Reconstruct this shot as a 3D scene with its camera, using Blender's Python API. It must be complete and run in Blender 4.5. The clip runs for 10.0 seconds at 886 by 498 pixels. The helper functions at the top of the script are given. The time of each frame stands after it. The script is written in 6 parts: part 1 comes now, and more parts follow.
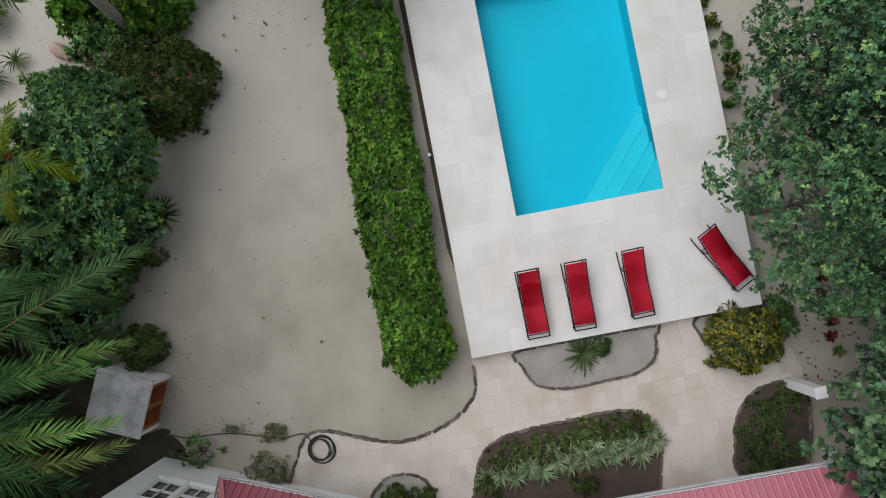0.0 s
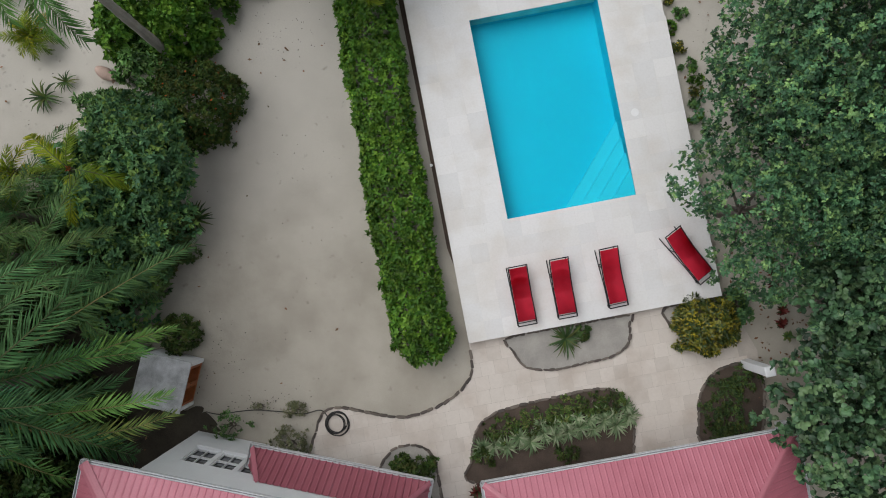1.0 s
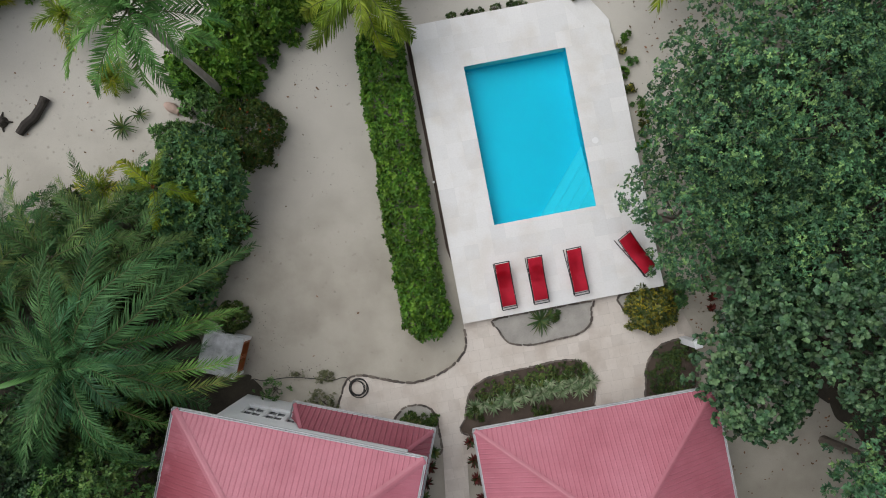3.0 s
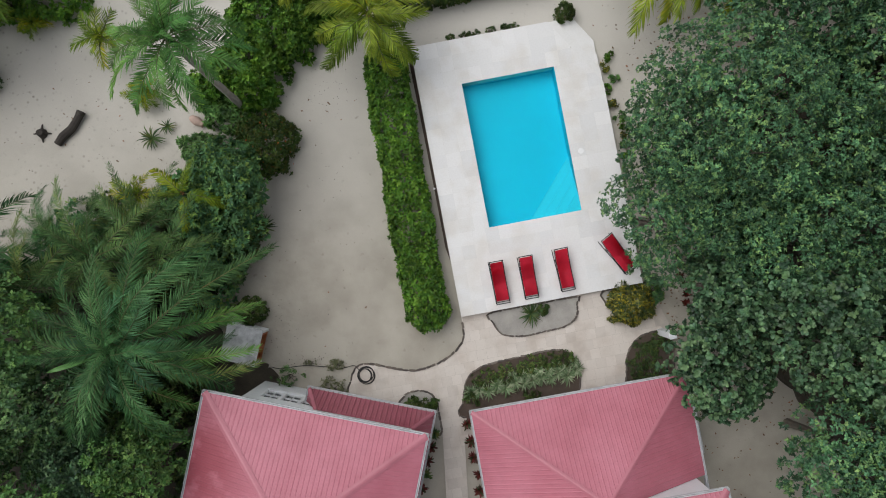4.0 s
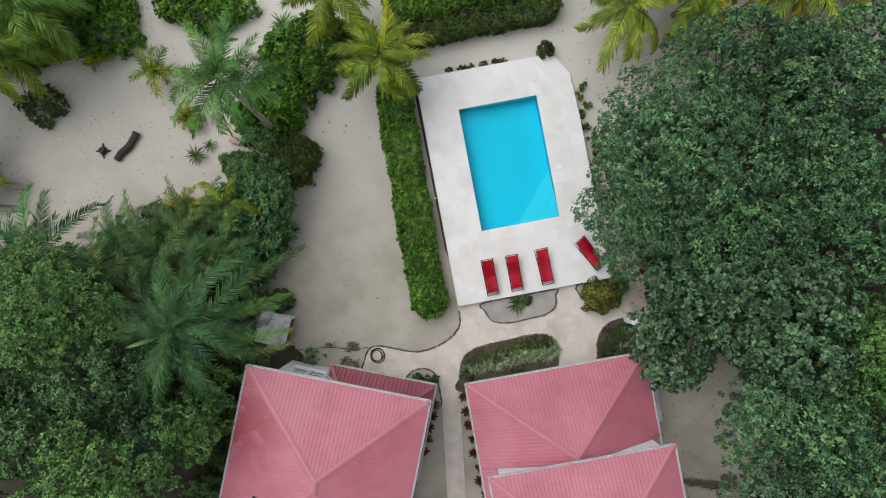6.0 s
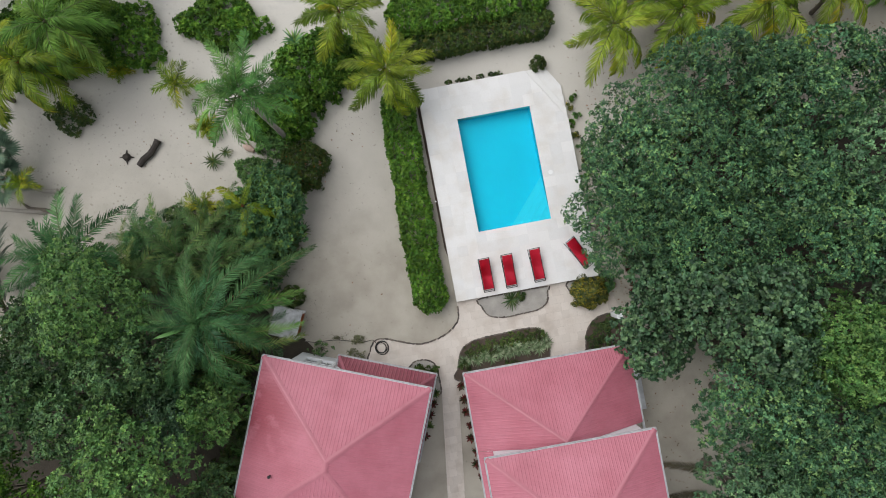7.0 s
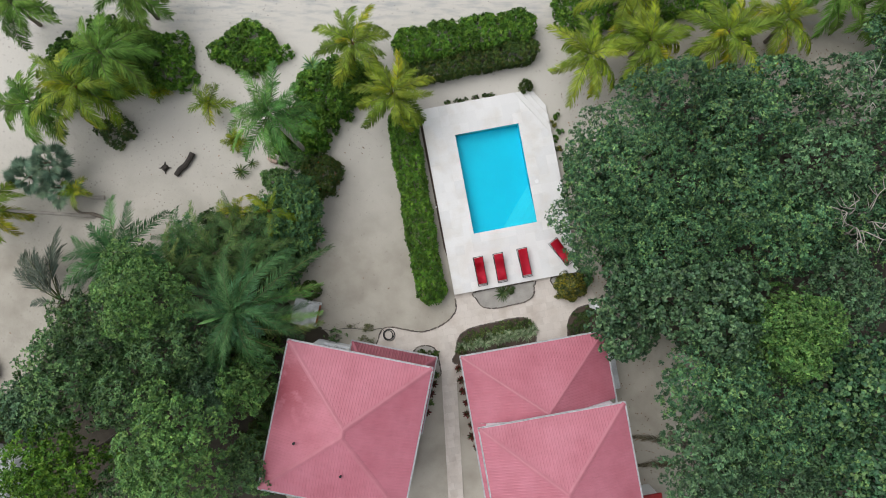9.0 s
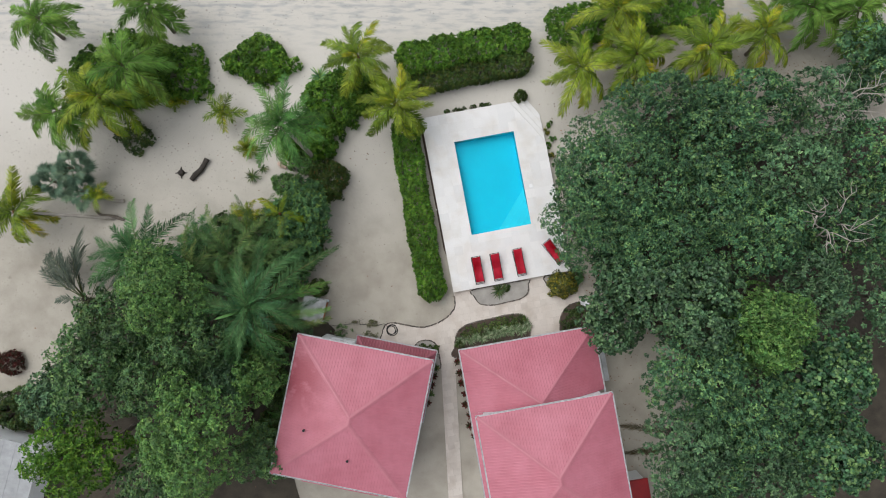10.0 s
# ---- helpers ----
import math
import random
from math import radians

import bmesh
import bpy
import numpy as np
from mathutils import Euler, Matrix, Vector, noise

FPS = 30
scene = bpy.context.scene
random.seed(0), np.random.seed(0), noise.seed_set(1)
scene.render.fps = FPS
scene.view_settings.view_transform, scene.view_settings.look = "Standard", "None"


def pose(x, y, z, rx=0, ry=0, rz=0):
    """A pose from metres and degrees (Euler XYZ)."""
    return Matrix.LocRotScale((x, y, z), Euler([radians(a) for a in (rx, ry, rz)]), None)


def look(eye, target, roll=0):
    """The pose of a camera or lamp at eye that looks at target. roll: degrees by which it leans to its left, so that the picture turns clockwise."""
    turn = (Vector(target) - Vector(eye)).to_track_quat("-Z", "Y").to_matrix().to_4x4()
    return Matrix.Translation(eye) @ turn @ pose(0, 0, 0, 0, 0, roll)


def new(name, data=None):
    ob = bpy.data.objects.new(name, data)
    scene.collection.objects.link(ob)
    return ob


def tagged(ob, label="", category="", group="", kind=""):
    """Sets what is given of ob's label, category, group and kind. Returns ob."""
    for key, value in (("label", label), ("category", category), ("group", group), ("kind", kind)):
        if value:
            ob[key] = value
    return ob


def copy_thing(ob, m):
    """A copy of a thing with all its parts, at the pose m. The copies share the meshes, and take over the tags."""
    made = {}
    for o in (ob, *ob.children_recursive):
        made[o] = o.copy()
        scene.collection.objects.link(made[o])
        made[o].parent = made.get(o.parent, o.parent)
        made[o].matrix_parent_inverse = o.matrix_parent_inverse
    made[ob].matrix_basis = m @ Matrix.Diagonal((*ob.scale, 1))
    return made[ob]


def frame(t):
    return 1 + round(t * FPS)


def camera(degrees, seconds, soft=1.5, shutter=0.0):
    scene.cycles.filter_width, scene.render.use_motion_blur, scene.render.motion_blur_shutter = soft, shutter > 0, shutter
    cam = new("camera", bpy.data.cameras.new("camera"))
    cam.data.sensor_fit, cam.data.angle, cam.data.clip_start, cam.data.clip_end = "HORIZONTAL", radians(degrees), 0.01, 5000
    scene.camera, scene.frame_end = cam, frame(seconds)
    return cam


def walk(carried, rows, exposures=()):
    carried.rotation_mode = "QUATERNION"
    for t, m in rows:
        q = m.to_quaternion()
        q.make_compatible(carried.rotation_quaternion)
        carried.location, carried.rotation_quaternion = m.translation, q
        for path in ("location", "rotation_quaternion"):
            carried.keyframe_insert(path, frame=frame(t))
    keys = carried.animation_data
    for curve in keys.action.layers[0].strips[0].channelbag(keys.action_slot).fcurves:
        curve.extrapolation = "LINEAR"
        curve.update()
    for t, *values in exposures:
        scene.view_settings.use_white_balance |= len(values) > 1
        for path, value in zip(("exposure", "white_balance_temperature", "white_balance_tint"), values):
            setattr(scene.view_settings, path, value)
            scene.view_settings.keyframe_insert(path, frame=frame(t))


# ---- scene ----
cam = camera(66.0, 10.0, 1.0)
# seconds, eye x y z, and the turn away from looking straight down
ROWS = [
    (0.0, 0.445, -0.499, 19.929, 1.721, 1.085, 0.017),
    (0.5, 0.389, -0.520, 21.300, 1.601, 0.890, -0.028),
    (1.0, 0.339, -0.538, 22.699, 1.507, 0.723, -0.057),
    (1.5, 0.296, -0.554, 24.118, 1.435, 0.581, -0.072),
    (2.0, 0.258, -0.569, 25.552, 1.380, 0.461, -0.076),
    (2.5, 0.225, -0.583, 26.996, 1.339, 0.360, -0.072),
    (3.0, 0.195, -0.598, 28.445, 1.309, 0.274, -0.063),
    (3.5, 0.169, -0.615, 29.895, 1.286, 0.201, -0.049),
    (4.0, 0.145, -0.632, 31.344, 1.268, 0.139, -0.033),
    (4.5, 0.123, -0.652, 32.788, 1.254, 0.085, -0.016),
    (5.0, 0.102, -0.674, 34.227, 1.241, 0.037, 0.000),
    (5.5, 0.082, -0.698, 35.659, 1.228, -0.006, 0.015),
    (6.0, 0.061, -0.724, 37.084, 1.216, -0.045, 0.028),
    (6.5, 0.041, -0.752, 38.502, 1.203, -0.083, 0.039),
    (7.0, 0.020, -0.782, 39.914, 1.190, -0.121, 0.048),
    (7.5, -0.003, -0.813, 41.323, 1.177, -0.158, 0.056),
    (8.0, -0.027, -0.844, 42.730, 1.166, -0.196, 0.062),
    (8.5, -0.053, -0.874, 44.139, 1.158, -0.235, 0.068),
    (9.0, -0.082, -0.903, 45.553, 1.154, -0.275, 0.076),
    (9.5, -0.114, -0.930, 46.977, 1.158, -0.317, 0.086),
    (10.0, -0.148, -0.952, 48.417, 1.172, -0.359, 0.100),
]
EXPOSURES = [(0.0, 0.12), (2.5, 0.17), (4.5, 0.27), (10.0, 0.40)]
walk(cam, [(t, pose(x, y, z, rx, ry, rz)) for t, x, y, z, rx, ry, rz in ROWS], EXPOSURES)

# ---- light: a bright overcast sky, with a wide soft sun behind the cloud ----
SUN_UP, SUN_TURN = 60.0, 300.0
world = bpy.data.worlds.new("overcast_sky")
scene.world = world
world.use_nodes = True
wn, wl = world.node_tree.nodes, world.node_tree.links
sky = wn.new("ShaderNodeTexSky")
sky.sky_type, sky.sun_disc = "NISHITA", False
sky.sun_elevation, sky.sun_rotation = radians(SUN_UP), radians(SUN_TURN)
cloud = wn.new("ShaderNodeHueSaturation")
cloud.inputs["Saturation"].default_value = 0.22
wl.new(sky.outputs[0], cloud.inputs["Color"])
wl.new(cloud.outputs[0], wn["Background"].inputs["Color"])
wn["Background"].inputs["Strength"].default_value = 0.125
sun_data = bpy.data.lights.new("sun", "SUN")
sun_data.energy, sun_data.angle, sun_data.color = 1.5, radians(55), (0.99, 0.975, 0.955)
sun = new("sun", sun_data)
sun.matrix_world = look((60 * math.sin(radians(SUN_TURN)) * math.cos(radians(SUN_UP)), 60 * math.cos(radians(SUN_TURN)) * math.cos(radians(SUN_UP)), 60 * math.sin(radians(SUN_UP))), (0, 0, 0))


# ---- materials ----
def shader(name, rough=0.7, metal=0.0):
    m = bpy.data.materials.new(name)
    m.use_nodes = True
    b = m.node_tree.nodes["Principled BSDF"]
    b.inputs["Roughness"].default_value, b.inputs["Metallic"].default_value = rough, metal
    return m, m.node_tree.nodes, m.node_tree.links, b


def noise_of(n, l, scale, detail=4.0, rough=0.6, stretch=None):
    c = n.new("ShaderNodeTexCoord")
    t = n.new("ShaderNodeTexNoise")
    t.inputs["Scale"].default_value, t.inputs["Detail"].default_value, t.inputs["Roughness"].default_value = scale, detail, rough
    if stretch:
        mp = n.new("ShaderNodeMapping")
        mp.inputs["Scale"].default_value = stretch
        l.new(c.outputs["Object"], mp.inputs["Vector"])
        l.new(mp.outputs[0], t.inputs["Vector"])
    else:
        l.new(c.outputs["Object"], t.inputs["Vector"])
    return t.outputs["Fac"]


def ramp(n, l, fac, stops):
    r = n.new("ShaderNodeValToRGB")
    e = r.color_ramp.elements
    while len(e) < len(stops):
        e.new(0.5)
    for el, (p, c) in zip(e, stops):
        el.position, el.color = p, (*c, 1)
    l.new(fac, r.inputs["Fac"])
    return r.outputs["Color"]


def mix(n, l, fac, a, b, mode="MIX"):
    x = n.new("ShaderNodeMix")
    x.data_type, x.blend_type = "RGBA", mode
    for sock, v in ((x.inputs["Factor"], fac), (x.inputs[6], a), (x.inputs[7], b)):
        if isinstance(v, (int, float)):
            sock.default_value = v
        elif isinstance(v, tuple):
            sock.default_value = (*v, 1)
        else:
            l.new(v, sock)
    return x.outputs[2]


def bump(n, l, b, height, strength, dist):
    k = n.new("ShaderNodeBump")
    k.inputs["Strength"].default_value, k.inputs["Distance"].default_value = strength, dist
    l.new(height, k.inputs["Height"])
    l.new(k.outputs[0], b.inputs["Normal"])


def plain(name, color, rough=0.6, metal=0.0, vary=0.25, scale=6.0, relief=0.0):
    """One paint or stuff, with stains at a large scale and grain at a small one."""
    m, n, l, b = shader(name, rough, metal)
    big, fine = noise_of(n, l, scale * 0.25, 5), noise_of(n, l, scale * 6, 3)
    dark, light = tuple(c * (1 - vary) for c in color), tuple(min(1, c * (1 + vary * 0.6)) for c in color)
    c = mix(n, l, 0.3, ramp(n, l, big, [(0.3, dark), (0.7, light)]), ramp(n, l, fine, [(0.3, dark), (0.7, light)]))
    l.new(c, b.inputs["Base Color"])
    if relief:
        bump(n, l, b, fine, 0.6, relief)
    return m


def piece_mat(name, colors, rough=0.7, stain=(0.5, 0.45, 0.4), relief=0.004):
    """Tiles and stones: each piece its own tone, with blotches over them."""
    m, n, l, b = shader(name, rough)
    info = n.new("ShaderNodeObjectInfo")
    isl = n.new("ShaderNodeNewGeometry")
    add = n.new("ShaderNodeMath")
    add.operation = "ADD"
    l.new(info.outputs["Random"], add.inputs[0])
    l.new(isl.outputs["Random Per Island"], add.inputs[1])
    fr = n.new("ShaderNodeMath")
    fr.operation = "FRACT"
    l.new(add.outputs[0], fr.inputs[0])
    base = ramp(n, l, fr.outputs[0], [(i / max(1, len(colors) - 1), c) for i, c in enumerate(colors)])
    g = n.new("ShaderNodeNewGeometry")
    t1, t2 = n.new("ShaderNodeTexNoise"), n.new("ShaderNodeTexNoise")
    for t, s in ((t1, 0.9), (t2, 14.0)):
        t.inputs["Scale"].default_value, t.inputs["Detail"].default_value = s, 6
        l.new(g.outputs["Position"], t.inputs["Vector"])
    spots = ramp(n, l, t1.outputs["Fac"], [(0.47, (0, 0, 0)), (0.68, (0.55, 0.55, 0.55))])
    c = mix(n, l, spots, base, mix(n, l, 0.75, base, stain, "MULTIPLY"))
    c = mix(n, l, 0.15, c, mix(n, l, 1.0, c, ramp(n, l, t2.outputs["Fac"], [(0.35, (0.75, 0.74, 0.72)), (0.6, (1, 1, 1))]), "MULTIPLY"))
    l.new(c, b.inputs["Base Color"])
    bump(n, l, b, t2.outputs["Fac"], 0.5, relief)
    return m


def leaf_mat(name, colors, rough=0.55, patch=0.5, clear=0.17, gain=1.85, blue=0.85, whole=False, shine=0.25, each=0.0):
    """Foliage: each leaf its own green, whole patches lighter or darker, some light through the blades."""
    m, n, l, b = shader(name, rough)
    g = n.new("ShaderNodeNewGeometry")
    pick = g.outputs["Random Per Island"]
    if whole:
        # a frond has one tone, its leaflets differ a little from it
        info, mul, add, fr = n.new("ShaderNodeObjectInfo"), n.new("ShaderNodeMath"), n.new("ShaderNodeMath"), n.new("ShaderNodeMath")
        mul.operation, add.operation, fr.operation = "MULTIPLY", "ADD", "MULTIPLY"
        l.new(pick, mul.inputs[0])
        mul.inputs[1].default_value = 0.8
        l.new(info.outputs["Random"], add.inputs[0])
        l.new(mul.outputs[0], add.inputs[1])
        l.new(add.outputs[0], fr.inputs[0])
        fr.inputs[1].default_value = 0.55
        pick = fr.outputs[0]
    base = ramp(n, l, pick, [(i / (len(colors) - 1), (c[0] * gain, c[1] * gain, c[2] * gain * blue)) for i, c in enumerate(colors)])
    c = base
    if each:
        # every tree a little lighter or darker than the next
        own = n.new("ShaderNodeObjectInfo")
        c = mix(n, l, 1.0, c, ramp(n, l, own.outputs["Random"], [(0.0, (1 - each,) * 3), (1.0, (1 + each,) * 3)]), "MULTIPLY")
    for size, low, high in ((0.5, 1 - 0.75 * patch, 1.1), (2.3, 1 - patch, 1 + 0.35 * patch)):
        t = n.new("ShaderNodeTexNoise")
        t.inputs["Scale"].default_value, t.inputs["Detail"].default_value = size, 2
        l.new(g.outputs["Position"], t.inputs["Vector"])
        c = mix(n, l, 1.0, c, ramp(n, l, t.outputs["Fac"], [(0.35, (low,) * 3), (0.65, (high,) * 3)]), "MULTIPLY")
    l.new(c, b.inputs["Base Color"])
    b.inputs["Specular IOR Level"].default_value = shine
    tr = n.new("ShaderNodeBsdfTranslucent")
    l.new(c, tr.inputs["Color"])
    mx = n.new("ShaderNodeMixShader")
    mx.inputs[0].default_value = clear
    l.new(b.outputs[0], mx.inputs[1])
    l.new(tr.outputs[0], mx.inputs[2])
    l.new(mx.outputs[0], n["Material Output"].inputs["Surface"])
    return m


def sand_mat():
    m, n, l, b = shader("sand", 0.95)
    g = n.new("ShaderNodeNewGeometry")

    def tex(scale, detail=5.0):
        t = n.new("ShaderNodeTexNoise")
        t.inputs["Scale"].default_value, t.inputs["Detail"].default_value = scale, detail
        l.new(g.outputs["Position"], t.inputs["Vector"])
        return t.outputs["Fac"]

    big, mid, fine, grit = tex(0.11), tex(0.55, 7), tex(3.2, 6), tex(40, 3)
    c = ramp(n, l, big, [(0.35, (0.395, 0.363, 0.308)), (0.65, (0.450, 0.416, 0.355))])
    c = mix(n, l, 1.0, c, ramp(n, l, mid, [(0.3, (0.76, 0.75, 0.73)), (0.58, (1, 1, 1))]), "MULTIPLY")
    # pale dry beach sand beyond the garden, towards the north
    sep = n.new("ShaderNodeSeparateXYZ")
    l.new(g.outputs["Position"], sep.inputs[0])
    mr = n.new("ShaderNodeMapRange")
    mr.inputs["From Min"].default_value, mr.inputs["From Max"].default_value = -1.0, 10.5
    l.new(sep.outputs["Y"], mr.inputs["Value"])
    east = n.new("ShaderNodeMapRange")
    east.inputs["From Min"].default_value, east.inputs["From Max"].default_value = 15.0, 6.0
    l.new(sep.outputs["X"], east.inputs["Value"])
    pale = mix(n, l, 1.0, mr.outputs[0], east.outputs[0], "MULTIPLY")
    c = mix(n, l, pale, c, (0.57, 0.54, 0.49))
    # wind ripples and grey drift lines on the open beach
    shore = n.new("ShaderNodeMapRange")
    shore.inputs["From Min"].default_value, shore.inputs["From Max"].default_value = 13.5, 17.0
    l.new(sep.outputs["Y"], shore.inputs["Value"])
    mp = n.new("ShaderNodeMapping")
    mp.inputs["Scale"].default_value = (0.5, 2.2, 1.0)
    l.new(g.outputs["Position"], mp.inputs["Vector"])
    rip = n.new("ShaderNodeTexNoise")
    rip.inputs["Scale"].default_value, rip.inputs["Detail"].default_value = 1.5, 8
    l.new(mp.outputs[0], rip.inputs["Vector"])
    drift = mix(n, l, 1.0, ramp(n, l, rip.outputs["Fac"], [(0.46, (0, 0, 0)), (0.66, (0.75, 0.75, 0.75))]), shore.outputs[0], "MULTIPLY")
    c = mix(n, l, drift, c, (0.33, 0.34, 0.345))
    # dark specks of leaf litter and soil
    c = mix(n, l, ramp(n, l, fine, [(0.66, (0, 0, 0)), (0.76, (0.5, 0.5, 0.5))]), c, (0.2, 0.17, 0.14))
    c = mix(n, l, 0.25, c, mix(n, l, 1.0, c, ramp(n, l, grit, [(0.3, (0.7, 0.7, 0.7)), (0.6, (1, 1, 1))]), "MULTIPLY"))
    l.new(c, b.inputs["Base Color"])
    # footprints and ripples in relief; the footprints' hollow shade is also put into colour
    v = n.new("ShaderNodeTexVoronoi")
    v.inputs["Scale"].default_value = 3.0
    l.new(g.outputs["Position"], v.inputs["Vector"])
    steps = ramp(n, l, v.outputs["Distance"], [(0.10, (0.75, 0.75, 0.75)), (0.24, (0, 0, 0))])
    where = ramp(n, l, mid, [(0.40, (0.1, 0.1, 0.1)), (0.58, (1, 1, 1))])
    trodden = n.new("ShaderNodeMapRange")
    trodden.inputs["From Min"].default_value, trodden.inputs["From Max"].default_value = -8.5, -12.0
    l.new(sep.outputs["X"], trodden.inputs["Value"])
    tread_shade = mix(n, l, 1.0, mix(n, l, 1.0, steps, where, "MULTIPLY"), trodden.outputs[0], "MULTIPLY")
    c = mix(n, l, tread_shade, c, (0.30, 0.275, 0.24))
    l.new(c, b.inputs["Base Color"])
    h = mix(n, l, 0.6, v.outputs["Distance"], fine)
    bump(n, l, b, h, 0.55, 0.06)
    return m


def roof_mat(name, a, c2):
    m, n, l, b = shader(name, 0.42)
    big, streak = noise_of(n, l, 0.35, 5), noise_of(n, l, 1.6, 5, 0.6, (1.0, 1.0, 1.0))
    fine = noise_of(n, l, 25, 3)
    c = ramp(n, l, big, [(0.3, a), (0.7, c2)])
    c = mix(n, l, 0.38, c, mix(n, l, 1.0, c, ramp(n, l, streak, [(0.3, (0.8, 0.76, 0.77)), (0.6, (1, 1, 1))]), "MULTIPLY"))
    c = mix(n, l, 0.3, c, mix(n, l, 1.0, c, ramp(n, l, fine, [(0.35, (0.8, 0.8, 0.8)), (0.55, (1, 1, 1))]), "MULTIPLY"))
    l.new(c, b.inputs["Base Color"])
    return m


SAND = sand_mat()
PAVER = piece_mat("pale_stone_paving", [(0.55, 0.495, 0.445), (0.60, 0.545, 0.492), (0.63, 0.572, 0.518), (0.575, 0.515, 0.46)], 0.75, (0.60, 0.53, 0.47))
DECK = piece_mat("white_limestone_tile", [(0.69, 0.685, 0.68), (0.73, 0.72, 0.712), (0.76, 0.75, 0.74), (0.71, 0.70, 0.685)], 0.7, (0.80, 0.74, 0.66), 0.002)
GROUT = plain("pale_grout", (0.71, 0.69, 0.66), 0.9)
PAVE_BED = plain("paving_mortar", (0.50, 0.45, 0.40), 0.9)
STONE = piece_mat("dark_edging_stone", [(0.07, 0.06, 0.055), (0.12, 0.10, 0.085), (0.19, 0.16, 0.135), (0.09, 0.072, 0.065)], 0.9, (0.5, 0.5, 0.5), 0.01)
SOIL = plain("dark_soil", (0.085, 0.062, 0.048), 0.95, vary=0.5, scale=5, relief=0.02)
LITTER_SAND = plain("grey_bed_sand", (0.36, 0.34, 0.31), 0.95, vary=0.3, scale=5, relief=0.02)
POOL_TILE = plain("turquoise_pool_plaster", (0.0, 0.44, 0.585), 0.5, vary=0.06, scale=2)
POOL_STEP = plain("pale_pool_step", (0.08, 0.50, 0.61), 0.5, vary=0.08, scale=2)
PINK = roof_mat("pink_painted_metal", (0.43, 0.125, 0.166), (0.52, 0.183, 0.235))
PINK_STAINED = roof_mat("pink_metal_with_drip_stains", (0.43, 0.125, 0.166), (0.52, 0.183, 0.235))
_n, _l = PINK_STAINED.node_tree.nodes, PINK_STAINED.node_tree.links
_b = _n["Principled BSDF"]
_old = _b.inputs["Base Color"].links[0].from_socket
_c = _n.new("ShaderNodeTexCoord")
_x = _n.new("ShaderNodeVectorMath")
_x.operation = "DISTANCE"
_x.inputs[1].default_value = (0.4, -2.6, 5.7)
_l.new(_c.outputs["Object"], _x.inputs[0])
_m = _n.new("ShaderNodeMapRange")
_m.inputs["From Min"].default_value, _m.inputs["From Max"].default_value = 2.7, 0.9
_l.new(_x.outputs["Value"], _m.inputs["Value"])
_w = ramp(_n, _l, noise_of(_n, _l, 1.1, 6), [(0.32, (0, 0, 0)), (0.5, (0.8, 0.8, 0.8))])
_l.new(mix(_n, _l, mix(_n, _l, 1.0, _w, _m.outputs[0], "MULTIPLY"), _old, (0.27, 0.045, 0.065)), _b.inputs["Base Color"])
PINK_OLD = roof_mat("weathered_pink_metal", (0.30, 0.075, 0.105), (0.42, 0.135, 0.17))
PINK_CAP = roof_mat("pink_hip_cap", (0.43, 0.14, 0.178), (0.50, 0.18, 0.225))
GUTTER = plain("grey_white_gutter", (0.60, 0.61, 0.63), 0.5, vary=0.3, scale=8)
WHITE = plain("white_wall_paint", (0.82, 0.835, 0.85), 0.7, vary=0.08, scale=3)
FRAME = plain("white_window_frame", (0.78, 0.79, 0.80), 0.4, vary=0.06)
RED = plain("red_sling_fabric", (0.62, 0.01, 0.042), 0.75, vary=0.2, scale=10, relief=0.003)
BLACK = plain("black_metal", (0.02, 0.021, 0.023), 0.4, 0.6, 0.2)
RUBBER = plain("black_rubber_hose", (0.022, 0.021, 0.02), 0.55, 0, 0.3)
MOSS_CONCRETE = plain("weathered_white_concrete", (0.56, 0.57, 0.58), 0.9, vary=0.6, scale=9, relief=0.01)
TIMBER = plain("orange_varnished_timber", (0.36, 0.10, 0.025), 0.45, vary=0.35, scale=9)
PALE_BARK = plain("pale_grey_bark", (0.36, 0.33, 0.29), 0.9, vary=0.3, scale=9)
BARK = plain("grey_bark", (0.16, 0.135, 0.11), 0.9, vary=0.4, scale=9, relief=0.02)
DRIFT = plain("dark_driftwood", (0.05, 0.042, 0.036), 0.9, vary=0.5, scale=9, relief=0.02)
RED_ROOF = plain("dark_red_roof_paint", (0.28, 0.012, 0.015), 0.5, vary=0.3)
GREY_ROOF = plain("grey_sheet_roof", (0.34, 0.35, 0.36), 0.6, vary=0.3)
PVC = plain("white_plastic", (0.8, 0.8, 0.8), 0.4, vary=0.05)
TERRACOTTA = plain("faded_terracotta", (0.5, 0.36, 0.30), 0.8, vary=0.3)

WATER, _n, _l, _b = shader("pool_water", 0.02)
_b.inputs["Base Color"].default_value = (0.10, 0.90, 1.0, 1)
_b.inputs["Transmission Weight"].default_value, _b.inputs["IOR"].default_value = 1.0, 1.16
_t = noise_of(_n, _l, 1.6, 2)
bump(_n, _l, _b, _t, 0.05, 0.02)
GLASS, _n, _l, _b = shader("dark_window_glass", 0.05)
_b.inputs["Base Color"].default_value = (0.03, 0.035, 0.04, 1)

